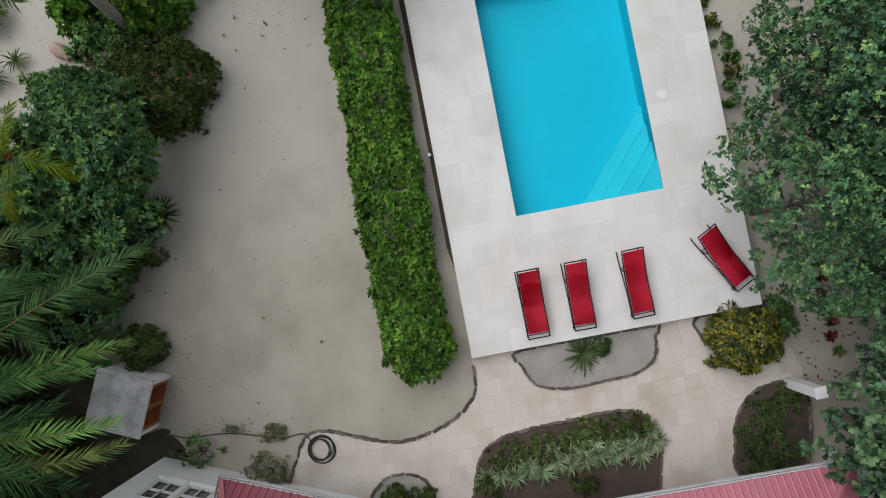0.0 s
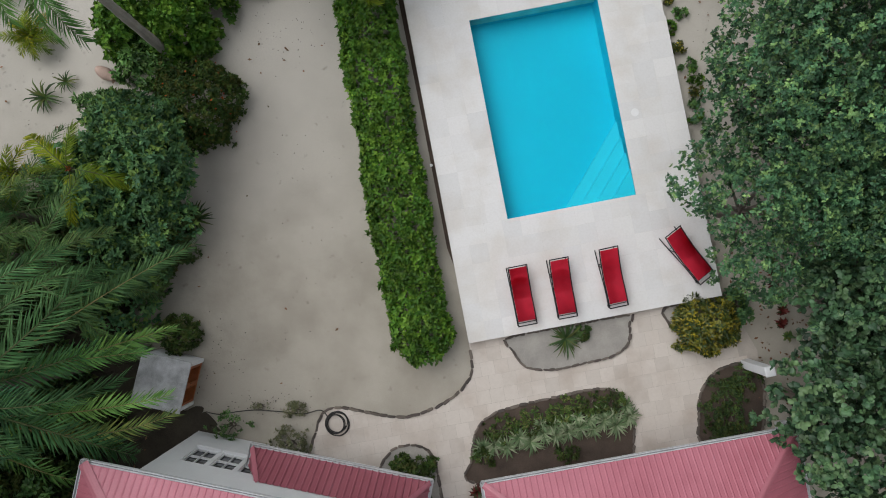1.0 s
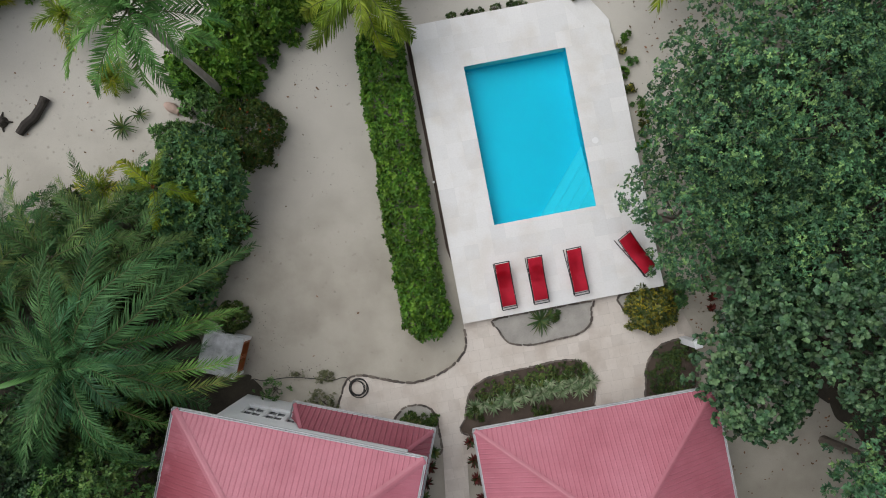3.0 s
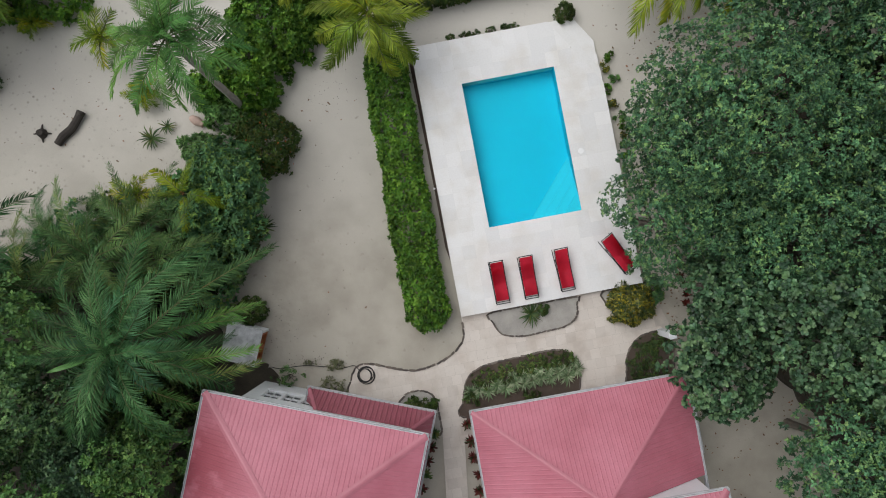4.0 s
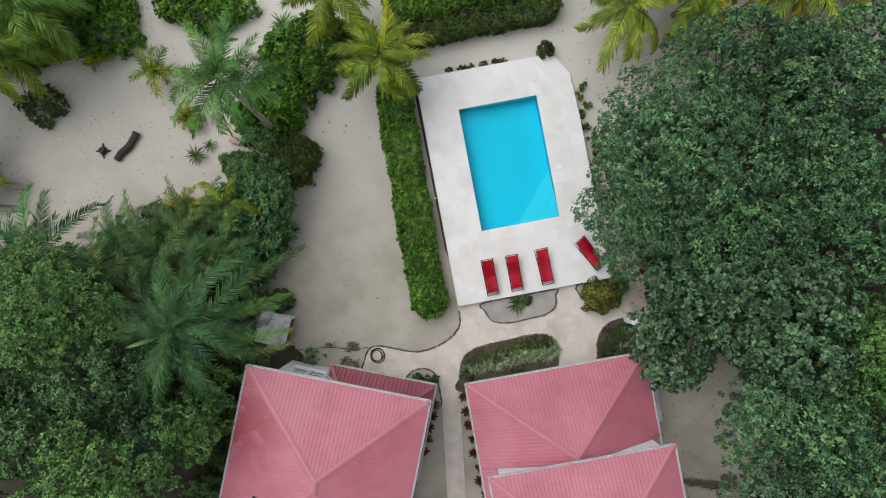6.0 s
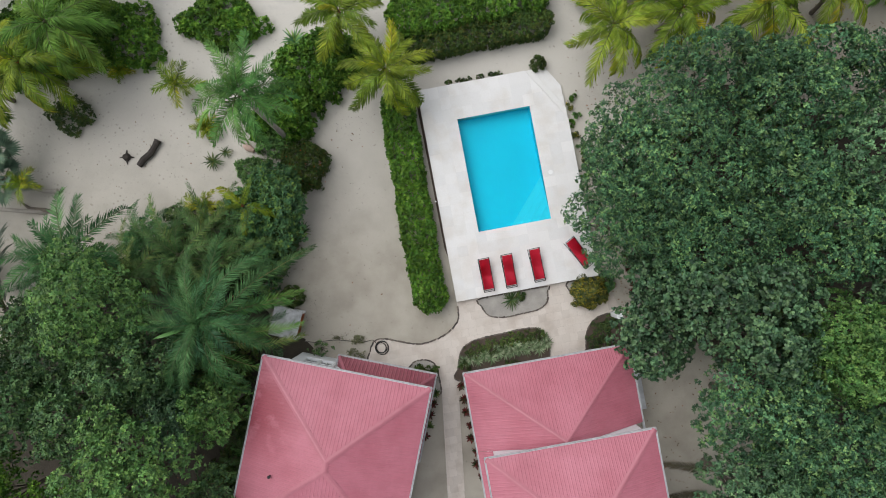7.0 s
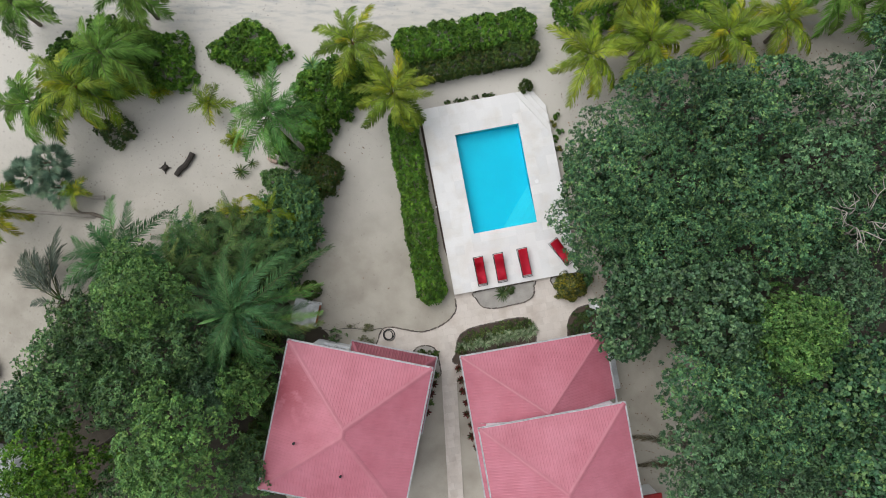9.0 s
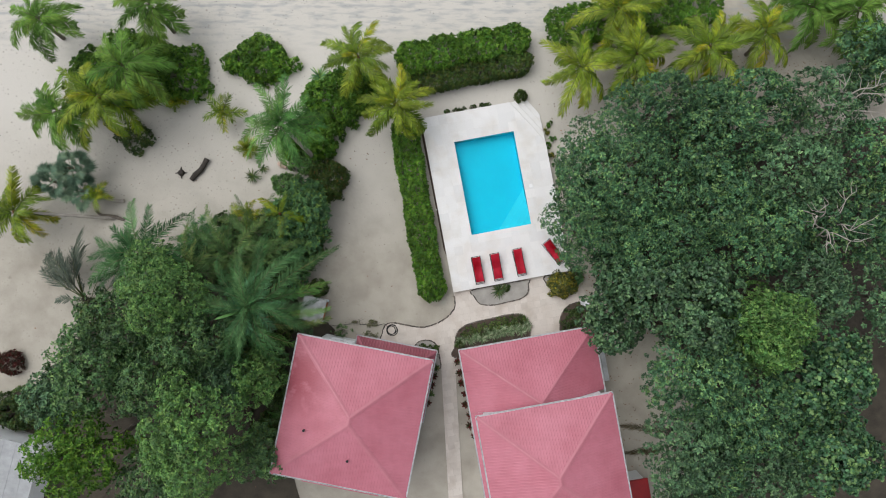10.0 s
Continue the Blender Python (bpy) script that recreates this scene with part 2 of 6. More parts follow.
TREE_LEAF = leaf_mat("tree_leaf", [(0.016, 0.045, 0.023), (0.032, 0.081, 0.039), (0.051, 0.116, 0.050), (0.112, 0.180, 0.060)], 0.42, 0.55, clear=0.08, gain=2.45, blue=0.97, shine=0.28, each=0.2)
TREE_LEAF_B = leaf_mat("broad_tree_leaf", [(0.024, 0.058, 0.030), (0.045, 0.098, 0.047), (0.068, 0.136, 0.061), (0.108, 0.180, 0.076)], 0.4, 0.55, clear=0.08, gain=2.1, blue=1.0, shine=0.32, each=0.2)
LEFT_LEAF = leaf_mat("mid_green_tree_leaf", [(0.024, 0.058, 0.022), (0.044, 0.098, 0.034), (0.066, 0.130, 0.042), (0.10, 0.165, 0.05)], 0.42, 0.5, clear=0.08, gain=2.25, blue=1.05, shine=0.32, each=0.15)
LIME_BRIGHT = leaf_mat("yellow_green_tree_leaf", [(0.026, 0.072, 0.018), (0.050, 0.122, 0.030), (0.078, 0.160, 0.040), (0.12, 0.20, 0.05)], 0.42, 0.45, gain=2.2, blue=1.0, shine=0.3)
LIME_LEAF = leaf_mat("fresh_green_leaf", [(0.028, 0.068, 0.020), (0.056, 0.128, 0.035), (0.08, 0.16, 0.042), (0.12, 0.20, 0.05)], 0.42, 0.45, clear=0.08, gain=2.25, blue=1.0, shine=0.32)
HEDGE_LEAF = leaf_mat("hedge_leaf", [(0.032, 0.088, 0.014), (0.050, 0.128, 0.017), (0.078, 0.165, 0.022), (0.12, 0.21, 0.028)], 0.48, 0.45, gain=1.8)
DARK_LEAF = leaf_mat("dark_shrub_leaf", [(0.022, 0.045, 0.020), (0.035, 0.065, 0.024), (0.05, 0.085, 0.024), (0.066, 0.072, 0.022)], 0.5, 0.4, gain=2.1)
BLUE_LEAF = leaf_mat("blue_green_leaf", [(0.030, 0.078, 0.048), (0.045, 0.105, 0.058), (0.065, 0.135, 0.062), (0.11, 0.17, 0.045)], 0.5, 0.45, gain=2.5, blue=0.75)
CROTON_LEAF = leaf_mat("croton_leaf", [(0.015, 0.028, 0.010), (0.03, 0.045, 0.012), (0.08, 0.08, 0.014), (0.22, 0.18, 0.02)], 0.35, 0.35, gain=2.5, shine=0.4)
RED_LEAF = leaf_mat("red_cordyline_leaf", [(0.045, 0.010, 0.011), (0.08, 0.014, 0.013), (0.035, 0.016, 0.012), (0.022, 0.036, 0.015)], 0.4, 0.3)
SILVER_LEAF = leaf_mat("variegated_strap_leaf", [(0.06, 0.11, 0.055), (0.12, 0.165, 0.10), (0.22, 0.245, 0.19), (0.045, 0.085, 0.035)], 0.45, 0.3)
GREY_LEAF = leaf_mat("dry_grey_green_leaf", [(0.06, 0.075, 0.045), (0.09, 0.10, 0.06), (0.12, 0.125, 0.08), (0.15, 0.14, 0.10)], 0.7, 0.3)
GRASS_LEAF = leaf_mat("low_green_leaf", [(0.03, 0.065, 0.018), (0.05, 0.09, 0.022), (0.075, 0.12, 0.03), (0.12, 0.12, 0.05)], 0.5, 0.5, gain=1.5)
PALM_GOLD = leaf_mat("yellow_green_palm_leaf", [(0.038, 0.076, 0.010), (0.076, 0.118, 0.012), (0.135, 0.16, 0.014), (0.30, 0.23, 0.02)], 0.5, 0.4, gain=2.7, whole=True, shine=0.15)
FAN_LEAF = leaf_mat("silvery_fan_palm_leaf", [(0.05, 0.09, 0.06), (0.075, 0.125, 0.085), (0.10, 0.15, 0.10), (0.13, 0.18, 0.11)], 0.5, 0.4, gain=2.1, blue=1.0, whole=True, shine=0.15)
PALM_LEAF = leaf_mat("yellow_green_palm_leaf_fresh", [(0.045, 0.085, 0.012), (0.085, 0.135, 0.016), (0.14, 0.185, 0.022), (0.22, 0.24, 0.03)], 0.45, 0.35, gain=2.1, whole=True, shine=0.25)
PALM_GREEN = leaf_mat("green_palm_leaf", [(0.035, 0.085, 0.03), (0.065, 0.135, 0.045), (0.09, 0.165, 0.055), (0.13, 0.19, 0.06)], 0.5, 0.4, gain=2.1, blue=0.55, whole=True, shine=0.12)
PALM_DARK = leaf_mat("dark_palm_leaf", [(0.012, 0.040, 0.018), (0.026, 0.070, 0.028), (0.050, 0.110, 0.048), (0.085, 0.155, 0.065)], 0.4, 0.4, gain=2.3, blue=0.85, whole=True, shine=0.12)
PALM_YOUNG = leaf_mat("young_teal_palm_leaf", [(0.020, 0.072, 0.034), (0.036, 0.108, 0.050), (0.058, 0.145, 0.066), (0.09, 0.18, 0.085)], 0.38, 0.35, gain=2.1, blue=0.95, whole=True, shine=0.3)
PALM_OLIVE = leaf_mat("olive_palm_leaf", [(0.020, 0.046, 0.016), (0.036, 0.074, 0.022), (0.060, 0.104, 0.028), (0.13, 0.145, 0.034)], 0.5, 0.45, gain=2.35, blue=1.15, whole=True, shine=0.12)
RIB = plain("pale_palm_midrib", (0.085, 0.105, 0.032), 0.5, vary=0.25)
OLD_RIB = plain("yellow_palm_midrib", (0.24, 0.20, 0.07), 0.5, vary=0.25)
DEAD_LEAF = leaf_mat("dry_grey_palm_leaf", [(0.05, 0.07, 0.055), (0.075, 0.09, 0.07), (0.10, 0.11, 0.085)], 0.7, 0.3, 0.1, gain=2.0, blue=1.0, whole=True, shine=0.12)
FALLEN_FROND = leaf_mat("dry_brown_frond", [(0.035, 0.028, 0.02), (0.05, 0.04, 0.027), (0.075, 0.06, 0.04)], 0.8, 0.3, 0.05, whole=True, shine=0.1)
FALLEN_LEAF = leaf_mat("fallen_leaf", [(0.08, 0.045, 0.028), (0.13, 0.062, 0.038), (0.07, 0.056, 0.04), (0.18, 0.085, 0.055)], 0.7, 0.2, 0.1)
FLOWER = leaf_mat("orange_flower", [(0.25, 0.05, 0.015), (0.32, 0.08, 0.02), (0.2, 0.03, 0.015)], 0.6, 0.2, 0.1)
# litter brown, made darker to carry the shade under the crowns
SHADED_LITTER = plain("litter_darkened_for_shade", (0.06, 0.05, 0.036), 0.95, vary=0.55, scale=4, relief=0.03)
TWO_TONE = leaf_mat("clipped_hedge_leaf", [(0.020, 0.045, 0.014), (0.036, 0.074, 0.018), (0.058, 0.098, 0.02), (0.085, 0.085, 0.022)], 0.5, 0.4)
PALM_TEAL = leaf_mat("soft_green_palm_leaf", [(0.022, 0.066, 0.026), (0.042, 0.105, 0.038), (0.068, 0.14, 0.05), (0.10, 0.17, 0.055)], 0.5, 0.45, gain=2.6, blue=0.72, whole=True, shine=0.12)


# ---- builders ----
def thing(name, m, label, category, group="", kind=""):
    ob = tagged(new(name), label, category, group, kind)
    ob.matrix_world = m
    return ob


def mesh_part(name, me, material, parent, label=""):
    me.materials.append(material)
    ob = new(name, me)
    ob.parent = parent
    return tagged(ob, label) if label else ob


def part(name, bm, material, parent, label="", smooth=False):
    me = bpy.data.meshes.new(name)
    bmesh.ops.recalc_face_normals(bm, faces=bm.faces)
    if smooth:
        for f in bm.faces:
            f.smooth = True
    bm.to_mesh(me)
    bm.free()
    return mesh_part(name, me, material, parent, label)


def box(bm, x0, y0, z0, x1, y1, z1, bevel=0.0):
    """An upright block, its edges softened by bevel."""
    vs = [bm.verts.new((x, y, z)) for z in (z0, z1) for y in (y0, y1) for x in (x0, x1)]
    fs = [bm.faces.new([vs[i] for i in q]) for q in ((0, 2, 3, 1), (4, 5, 7, 6), (0, 1, 5, 4), (2, 6, 7, 3), (0, 4, 6, 2), (1, 3, 7, 5))]
    if bevel:
        es = list({e for f in fs for e in f.edges})
        bmesh.ops.bevel(bm, geom=es, offset=bevel, segments=1, affect="EDGES")
    return bm


def beam(bm, a, b, w, h, up=(0, 0, 1)):
    """A straight bar of w by h from a to b."""
    a, b = Vector(a), Vector(b)
    d = (b - a).normalized()
    s = d.cross(Vector(up)).normalized()
    u = s.cross(d)
    rings = []
    for p in (a, b):
        rings.append([bm.verts.new(p + s * (w / 2 * i) + u * (h / 2 * j)) for i, j in ((-1, -1), (1, -1), (1, 1), (-1, 1))])
    for i in range(4):
        bm.faces.new((rings[0][i], rings[0][(i + 1) % 4], rings[1][(i + 1) % 4], rings[1][i]))
    bm.faces.new(rings[0][::-1])
    bm.faces.new(rings[1])
    return bm


def tube(bm, pts, radii, sides=6, closed=False):
    """A round bar along points, with a radius at each."""
    pts = [Vector(p) for p in pts]
    if not hasattr(radii, "__len__"):
        radii = [radii] * len(pts)
    rings, n = [], len(pts)
    for i, p in enumerate(pts):
        d = (pts[(i + 1) % n if closed else min(i + 1, n - 1)] - pts[i - 1 if closed else max(i - 1, 0)]).normalized()
        s = d.cross(Vector((0, 0, 1)) if abs(d.z) < 0.9 else Vector((1, 0, 0))).normalized()
        u = s.cross(d)
        rings.append([bm.verts.new(p + (s * math.cos(a) + u * math.sin(a)) * radii[i]) for a in [2 * math.pi * k / sides for k in range(sides)]])
    for i in range(n if closed else n - 1):
        for k in range(sides):
            bm.faces.new((rings[i][k], rings[i][(k + 1) % sides], rings[(i + 1) % n][(k + 1) % sides], rings[(i + 1) % n][k]))
    if not closed:
        bm.faces.new(rings[0][::-1])
        bm.faces.new(rings[-1])
    return bm


def curve_through(pts, steps=6, closed=False):
    """A smooth line through control points (Catmull-Rom)."""
    P, out, n = [np.array(p, float) for p in pts], [], len(pts)
    for i in range(n if closed else n - 1):
        if closed:
            a, b, c, d = P[i - 1], P[i], P[(i + 1) % n], P[(i + 2) % n]
        else:
            a, b, c, d = P[max(i - 1, 0)], P[i], P[i + 1], P[min(i + 2, n - 1)]
        for k in range(steps):
            t = k / steps
            out.append(0.5 * (2 * b + (c - a) * t + (2 * a - 5 * b + 4 * c - d) * t * t + (3 * b - a - 3 * c + d) * t ** 3))
    if not closed:
        out.append(P[-1])
    return [tuple(p) for p in out]


def slab(bm, outline, z0, z1):
    """A flat plate of any outline."""
    lo, hi = [bm.verts.new((x, y, z0)) for x, y in outline], [bm.verts.new((x, y, z1)) for x, y in outline]
    n = len(outline)
    for i in range(n):
        bm.faces.new((lo[i], lo[(i + 1) % n], hi[(i + 1) % n], hi[i]))
    bm.faces.new(hi)
    bm.faces.new(lo[::-1])
    return bm


def mesh_of(name, verts, tris):
    me = bpy.data.meshes.new(name)
    nv, nt = len(verts), len(tris)
    me.vertices.add(nv)
    me.vertices.foreach_set("co", np.asarray(verts, np.float32).ravel())
    me.loops.add(nt * 3)
    me.loops.foreach_set("vertex_index", np.asarray(tris, np.int32).ravel())
    me.polygons.add(nt)
    me.polygons.foreach_set("loop_start", np.arange(0, nt * 3, 3, dtype=np.int32))
    me.update(calc_edges=True)
    me.validate()
    return me


def leaves(name, centres, normals, k, length, width, seed, lift=35.0, spread=0.3, droop=0.15, broad=False):
    """Rosettes of k folded leaf blades round each centre, open towards its normal."""
    r = np.random.default_rng(seed)
    c = np.repeat(np.asarray(centres, float), k, 0)
    n = np.repeat(np.asarray(normals, float), k, 0)
    n = n + r.normal(0, spread, n.shape)
    n /= np.linalg.norm(n, axis=1, keepdims=True)
    ref = np.where(np.abs(n[:, 2:3]) < 0.9, np.array([[0, 0, 1.0]]), np.array([[1.0, 0, 0]]))
    t1 = np.cross(n, ref)
    t1 /= np.linalg.norm(t1, axis=1, keepdims=True)
    t2 = np.cross(n, t1)
    N = len(c)
    az = (np.arange(N) % k) * (2 * math.pi / k) + np.repeat(r.uniform(0, 6.28, N // k), k) + r.normal(0, 0.3, N)
    el = np.radians(lift + r.normal(0, 18, N))
    d = np.cos(el)[:, None] * (np.cos(az)[:, None] * t1 + np.sin(az)[:, None] * t2) + np.sin(el)[:, None] * n
    s = np.cross(d, n)
    s /= np.linalg.norm(s, axis=1, keepdims=True) + 1e-9
    L = (length * r.uniform(0.65, 1.25, N))[:, None]
    W = L * (width / length)
    up = np.cross(s, d)
    mid = c + d * L * 0.52
    tip = c + d * L - np.array([[0, 0, 1.0]]) * L * droop
    M = N // k
    hub = np.asarray(centres, float)[:, None, :]
    if broad:
        lo, hi = c + d * L * 0.28, c + d * L * 0.70 - np.array([[0, 0, 1.0]]) * L * droop * 0.4
        rim, per = [lo + s * W * 0.40 + up * W * 0.12, hi + s * W * 0.5 + up * W * 0.14, tip, hi - s * W * 0.5 + up * W * 0.14, lo - s * W * 0.40 + up * W * 0.12], 5
    else:
        rim, per = [mid + s * W / 2 + up * W * 0.18, tip, mid - s * W / 2 + up * W * 0.18], 3
    v = np.concatenate([hub, np.stack(rim, 1).reshape(M, per * k, 3)], 1).reshape(-1, 3)
    root = np.repeat(np.arange(M) * (per * k + 1), k)
    b = (root + 1 + per * (np.arange(N) % k))[:, None]
    root = root[:, None]
    f = np.concatenate([np.concatenate([root, b + q, b + q + 1], 1) for q in range(per - 1)], 1).reshape(-1, 3)
    return mesh_of(name, v, f)


def sprays(S, N, size, per, g):
    """Leaf places and directions of small domed sprays of leaves at S that face along N."""
    N = N / np.linalg.norm(N, axis=1, keepdims=True)
    m = len(S)
    c, nn, sz = np.repeat(S, per, 0), np.repeat(N, per, 0), np.repeat(size * g.uniform(0.55, 1.25, m), per)[:, None]
    t = g.normal(size=c.shape)
    t -= (t * nn).sum(1, keepdims=True) * nn
    t /= np.linalg.norm(t, axis=1, keepdims=True)
    u = np.sqrt(g.uniform(0, 1, (m * per, 1)))
    return c + t * sz * 0.54 * u + nn * sz * 0.60 * (1 - u * u), nn + t * u * 0.9


def crown_points(r, base, top, seed, spray=0.36, per=6, lobe=None, skirt=0.0):
    """Leaf places and outward directions of a crown: billows, each covered with small domed sprays; and the billows' centres."""
    g = np.random.default_rng(seed)
    mid = base + (top - base) * 0.44
    rise, sink = top - mid, mid - base
    lr0 = lobe or 0.36 + 0.22 * r
    n = max(7, int((1.05 + skirt) * 2 * r * (r + rise) / 2 / lr0 ** 2))
    i = np.arange(n)
    z = np.clip(0.98 - (1.02 + skirt) * (i + 0.5) / n + g.normal(0, 0.07, n), -0.12 - skirt, 1.0)
    a = i * 2.39996 + g.normal(0, 0.25, n)
    p1, p2 = g.uniform(0, 6.28, 2)
    wide = 1 + 0.08 * np.sin(2 * a + p1) + 0.07 * np.sin(3 * a + p2)
    f = g.uniform(0.72, 1.06, n)
    lr = lr0 * g.uniform(0.72, 1.22, n)
    flat = np.sqrt(np.maximum(0.03, 1 - z * z))
    reach = np.maximum(0.2, r * wide * f - 0.75 * lr)
    C = np.column_stack([reach * flat * np.cos(a), reach * flat * np.sin(a), mid + np.where(z > 0, (rise - 0.75 * lr) * z * f, sink * z)])
    S, N = [], []
    for c, q in zip(C, lr):
        m = int(5.6 * q * q / (spray * spray))
        d = g.normal(size=(m, 3))
        d[:, 2] = np.abs(d[:, 2]) * 1.1 - 0.22
        d /= np.linalg.norm(d, axis=1, keepdims=True)
        p = c + d * q * g.uniform(0.80, 1.10, (m, 1)) * np.array([1, 1, 1.15])
        near = np.linalg.norm((p[:, None, :] - C[None]) / lr[None, :, None], axis=2)
        keep = (near < 0.78).sum(1) == 0
        S.append(p[keep])
        N.append(d[keep])
    S, N = np.concatenate(S), np.concatenate(N)
    P, Q = sprays(S, N + np.array([0, 0, 0.55]), spray, per, g)
    # sparse leaves within the billows
    inner = np.repeat(C, 22, 0)
    d = g.normal(size=inner.shape)
    d[:, 2] = np.abs(d[:, 2])
    d /= np.linalg.norm(d, axis=1, keepdims=True)
    P = np.concatenate([P, inner + d * np.repeat(lr, 22)[:, None] * 0.62])
    Q = np.concatenate([Q, d + np.array([0, 0, 0.6])])
    return P, Q / np.linalg.norm(Q, axis=1, keepdims=True), C


def tree(x, y, r, top, base, material, label, seed, leaf=0.17, wide=0.09, k=5, trunk=0.16, broad=False, bark=None, spray=0.36, per=6, lobe=None, skirt=0.0):
    """A broad-leaved tree: a tapered trunk, limbs out to its billows, and a crown of leaf rosettes."""
    t = thing("tree", pose(x, y, 0), label, "tree")
    P, Q, C = crown_points(r, base, top, seed, spray, per, lobe, skirt)
    bm = bmesh.new()
    g = random.Random(seed)
    fork = Vector((g.uniform(-0.3, 0.3), g.uniform(-0.3, 0.3), base + (top - base) * 0.1))
    tube(bm, [(0, 0, -0.1), (0.05, 0.02, 0.25), fork * 0.5 + Vector((0.1, 0, 0)), fork], [trunk * 1.5, trunk * 1.1, trunk, trunk * 0.85], 8)
    for c in C[::2]:
        c = Vector(c)
        m = fork.lerp(c, 0.5) + Vector((g.uniform(-0.3, 0.3), g.uniform(-0.3, 0.3), 0.15))
        tube(bm, [fork - Vector((0, 0, 0.15)), m, c], [trunk * 0.36, trunk * 0.2, 0.012], 5)
    part("trunk", bm, bark or BARK, t)
    mesh_part("crown", leaves("crown", P, Q, k, leaf, wide, seed + 1, broad=broad), material, t)
    return t


def bush(name, x, y, rx, ry, h, material, label, category, seed, count=500, leaf=0.13, wide=0.07, k=6, turn=0.0, lumps=0.18, group=""):
    """A rounded shrub: a few stems and a skin of leaf rosettes over uneven lumps."""
    t = thing(name, pose(x, y, 0, 0, 0, turn), label, category, group)
    g = np.random.default_rng(seed)
    count = int(count * 0.42)
    d = g.normal(size=(count, 3))
    d[:, 2] = np.abs(d[:, 2])
    d /= np.linalg.norm(d, axis=1, keepdims=True)
    ph = g.uniform(0, 6.28, 6)
    wob = 1 + lumps * (np.sin(4 * d[:, 0] + ph[0]) * np.sin(4 * d[:, 1] + ph[1]) + 0.7 * np.sin(7 * d[:, 0] + ph[2]) * np.sin(6 * d[:, 1] + ph[3]))
    P = d * (wob * g.uniform(0.74, 1.02, count))[:, None] * np.array([rx, ry, h])
    P[:, 2] += 0.05
    P, q = sprays(P, d / np.array([rx, ry, h]) + np.array([0, 0, 0.5]), min(1.6 * leaf, 0.5 * rx), 5, g)
    P[:, 2] = np.maximum(P[:, 2], 0.02)
    q /= np.linalg.norm(q, axis=1, keepdims=True)
    bm = bmesh.new()
    for i in range(7):
        a = i * 0.9 + seed
        tube(bm, [(0.06 * math.cos(a), 0.06 * math.sin(a), -0.03), (0.3 * rx * math.cos(a), 0.3 * ry * math.sin(a), h * 0.45), (0.65 * rx * math.cos(a), 0.65 * ry * math.sin(a), h * 0.7)], [0.03, 0.02, 0.008], 5)
    part("stem", bm, BARK, t)
    mesh_part("foliage", leaves("foliage", P, q, k, leaf, wide, seed + 1), material, t)
    return t


def hedge(name, axis, width, height, material, label, seed, per=100, leaf=0.16, wide=0.10, k=5, ripple=1.0):
    """A clipped hedge along a line: flat uneven top and upright sides, all of leaf rosettes."""
    t = thing(name, pose(axis[0][0], axis[0][1], 0), label, "hedge")
    g = np.random.default_rng(seed)
    P, Q = [], []
    L = curve_through(axis, 8)
    o = np.array([axis[0][0], axis[0][1]])
    bm = bmesh.new()
    total = 0
    whole = sum(math.dist(p, q) for p, q in zip(L, L[1:]))
    for a, b in zip(L, L[1:]):
        a, b = np.array(a), np.array(b)
        ln = np.linalg.norm(b - a)
        d = (b - a) / ln
        s = np.array([-d[1], d[0]])
        total += ln
        m = int(0.36 * per * ln * (width + 2 * height * 0.7))
        u = g.uniform(-0.15, 1.15, m)
        along = total - ln + u * ln
        taper = np.sqrt(np.clip(np.minimum(along, whole - along) / min(width * 0.45, 0.62), 0.12, 1.0))
        w = g.uniform(-1, 1, m) * (width / 2 + height * 0.7)
        side = np.abs(w) > width / 2
        drop = np.where(side, np.abs(w) - width / 2, 0) / 0.7
        off = np.clip(w, -width / 2, width / 2)
        xy = a + np.outer(u * ln, d)
        wave = 0.10 * np.sin(xy[:, 0] * 2.1 + xy[:, 1] * 1.7 + seed) + 0.09 * np.sin(xy[:, 1] * 3.3 - xy[:, 0] + 2 * seed)
        wave *= ripple
        off = off * taper * (1 + 0.9 * wave) + g.normal(0, 0.04, m)
        edge = np.clip((np.abs(off) - width * 0.32) / (width * 0.18), 0, 1.2)
        z = height - drop - 0.12 * edge ** 2 * ~side + wave * 1.1 - np.abs(g.normal(0, 0.11, m))
        xy = xy + np.outer(off, s)
        P.append(np.column_stack([xy - o, np.maximum(z, 0.08)]))
        out = np.outer(np.sign(w) * np.where(side, 1.0, 0.25 * edge), s)
        q = np.column_stack([out, np.where(side, 0.6, 1.0)])
        Q.append(q / np.linalg.norm(q, axis=1, keepdims=True))
        for i in range(2):
            p = (a + b) / 2 - o + s * g.uniform(-0.3, 0.3)
            tube(bm, [(*p, -0.03), (p[0] + 0.08, p[1], height * 0.4), (*(p + s * g.uniform(-0.4, 0.4)), height * 0.8)], [0.03, 0.025, 0.01], 5)
    part("stem", bm, BARK, t)
    P, Q = sprays(np.concatenate(P), np.concatenate(Q), 0.27, 5, g)
    P[:, 2] = np.maximum(P[:, 2], 0.03)
    mesh_part("foliage", leaves("foliage", P, Q / np.linalg.norm(Q, axis=1, keepdims=True), k, leaf * 1.1, wide * 0.95, seed + 1), material, t)
    return t


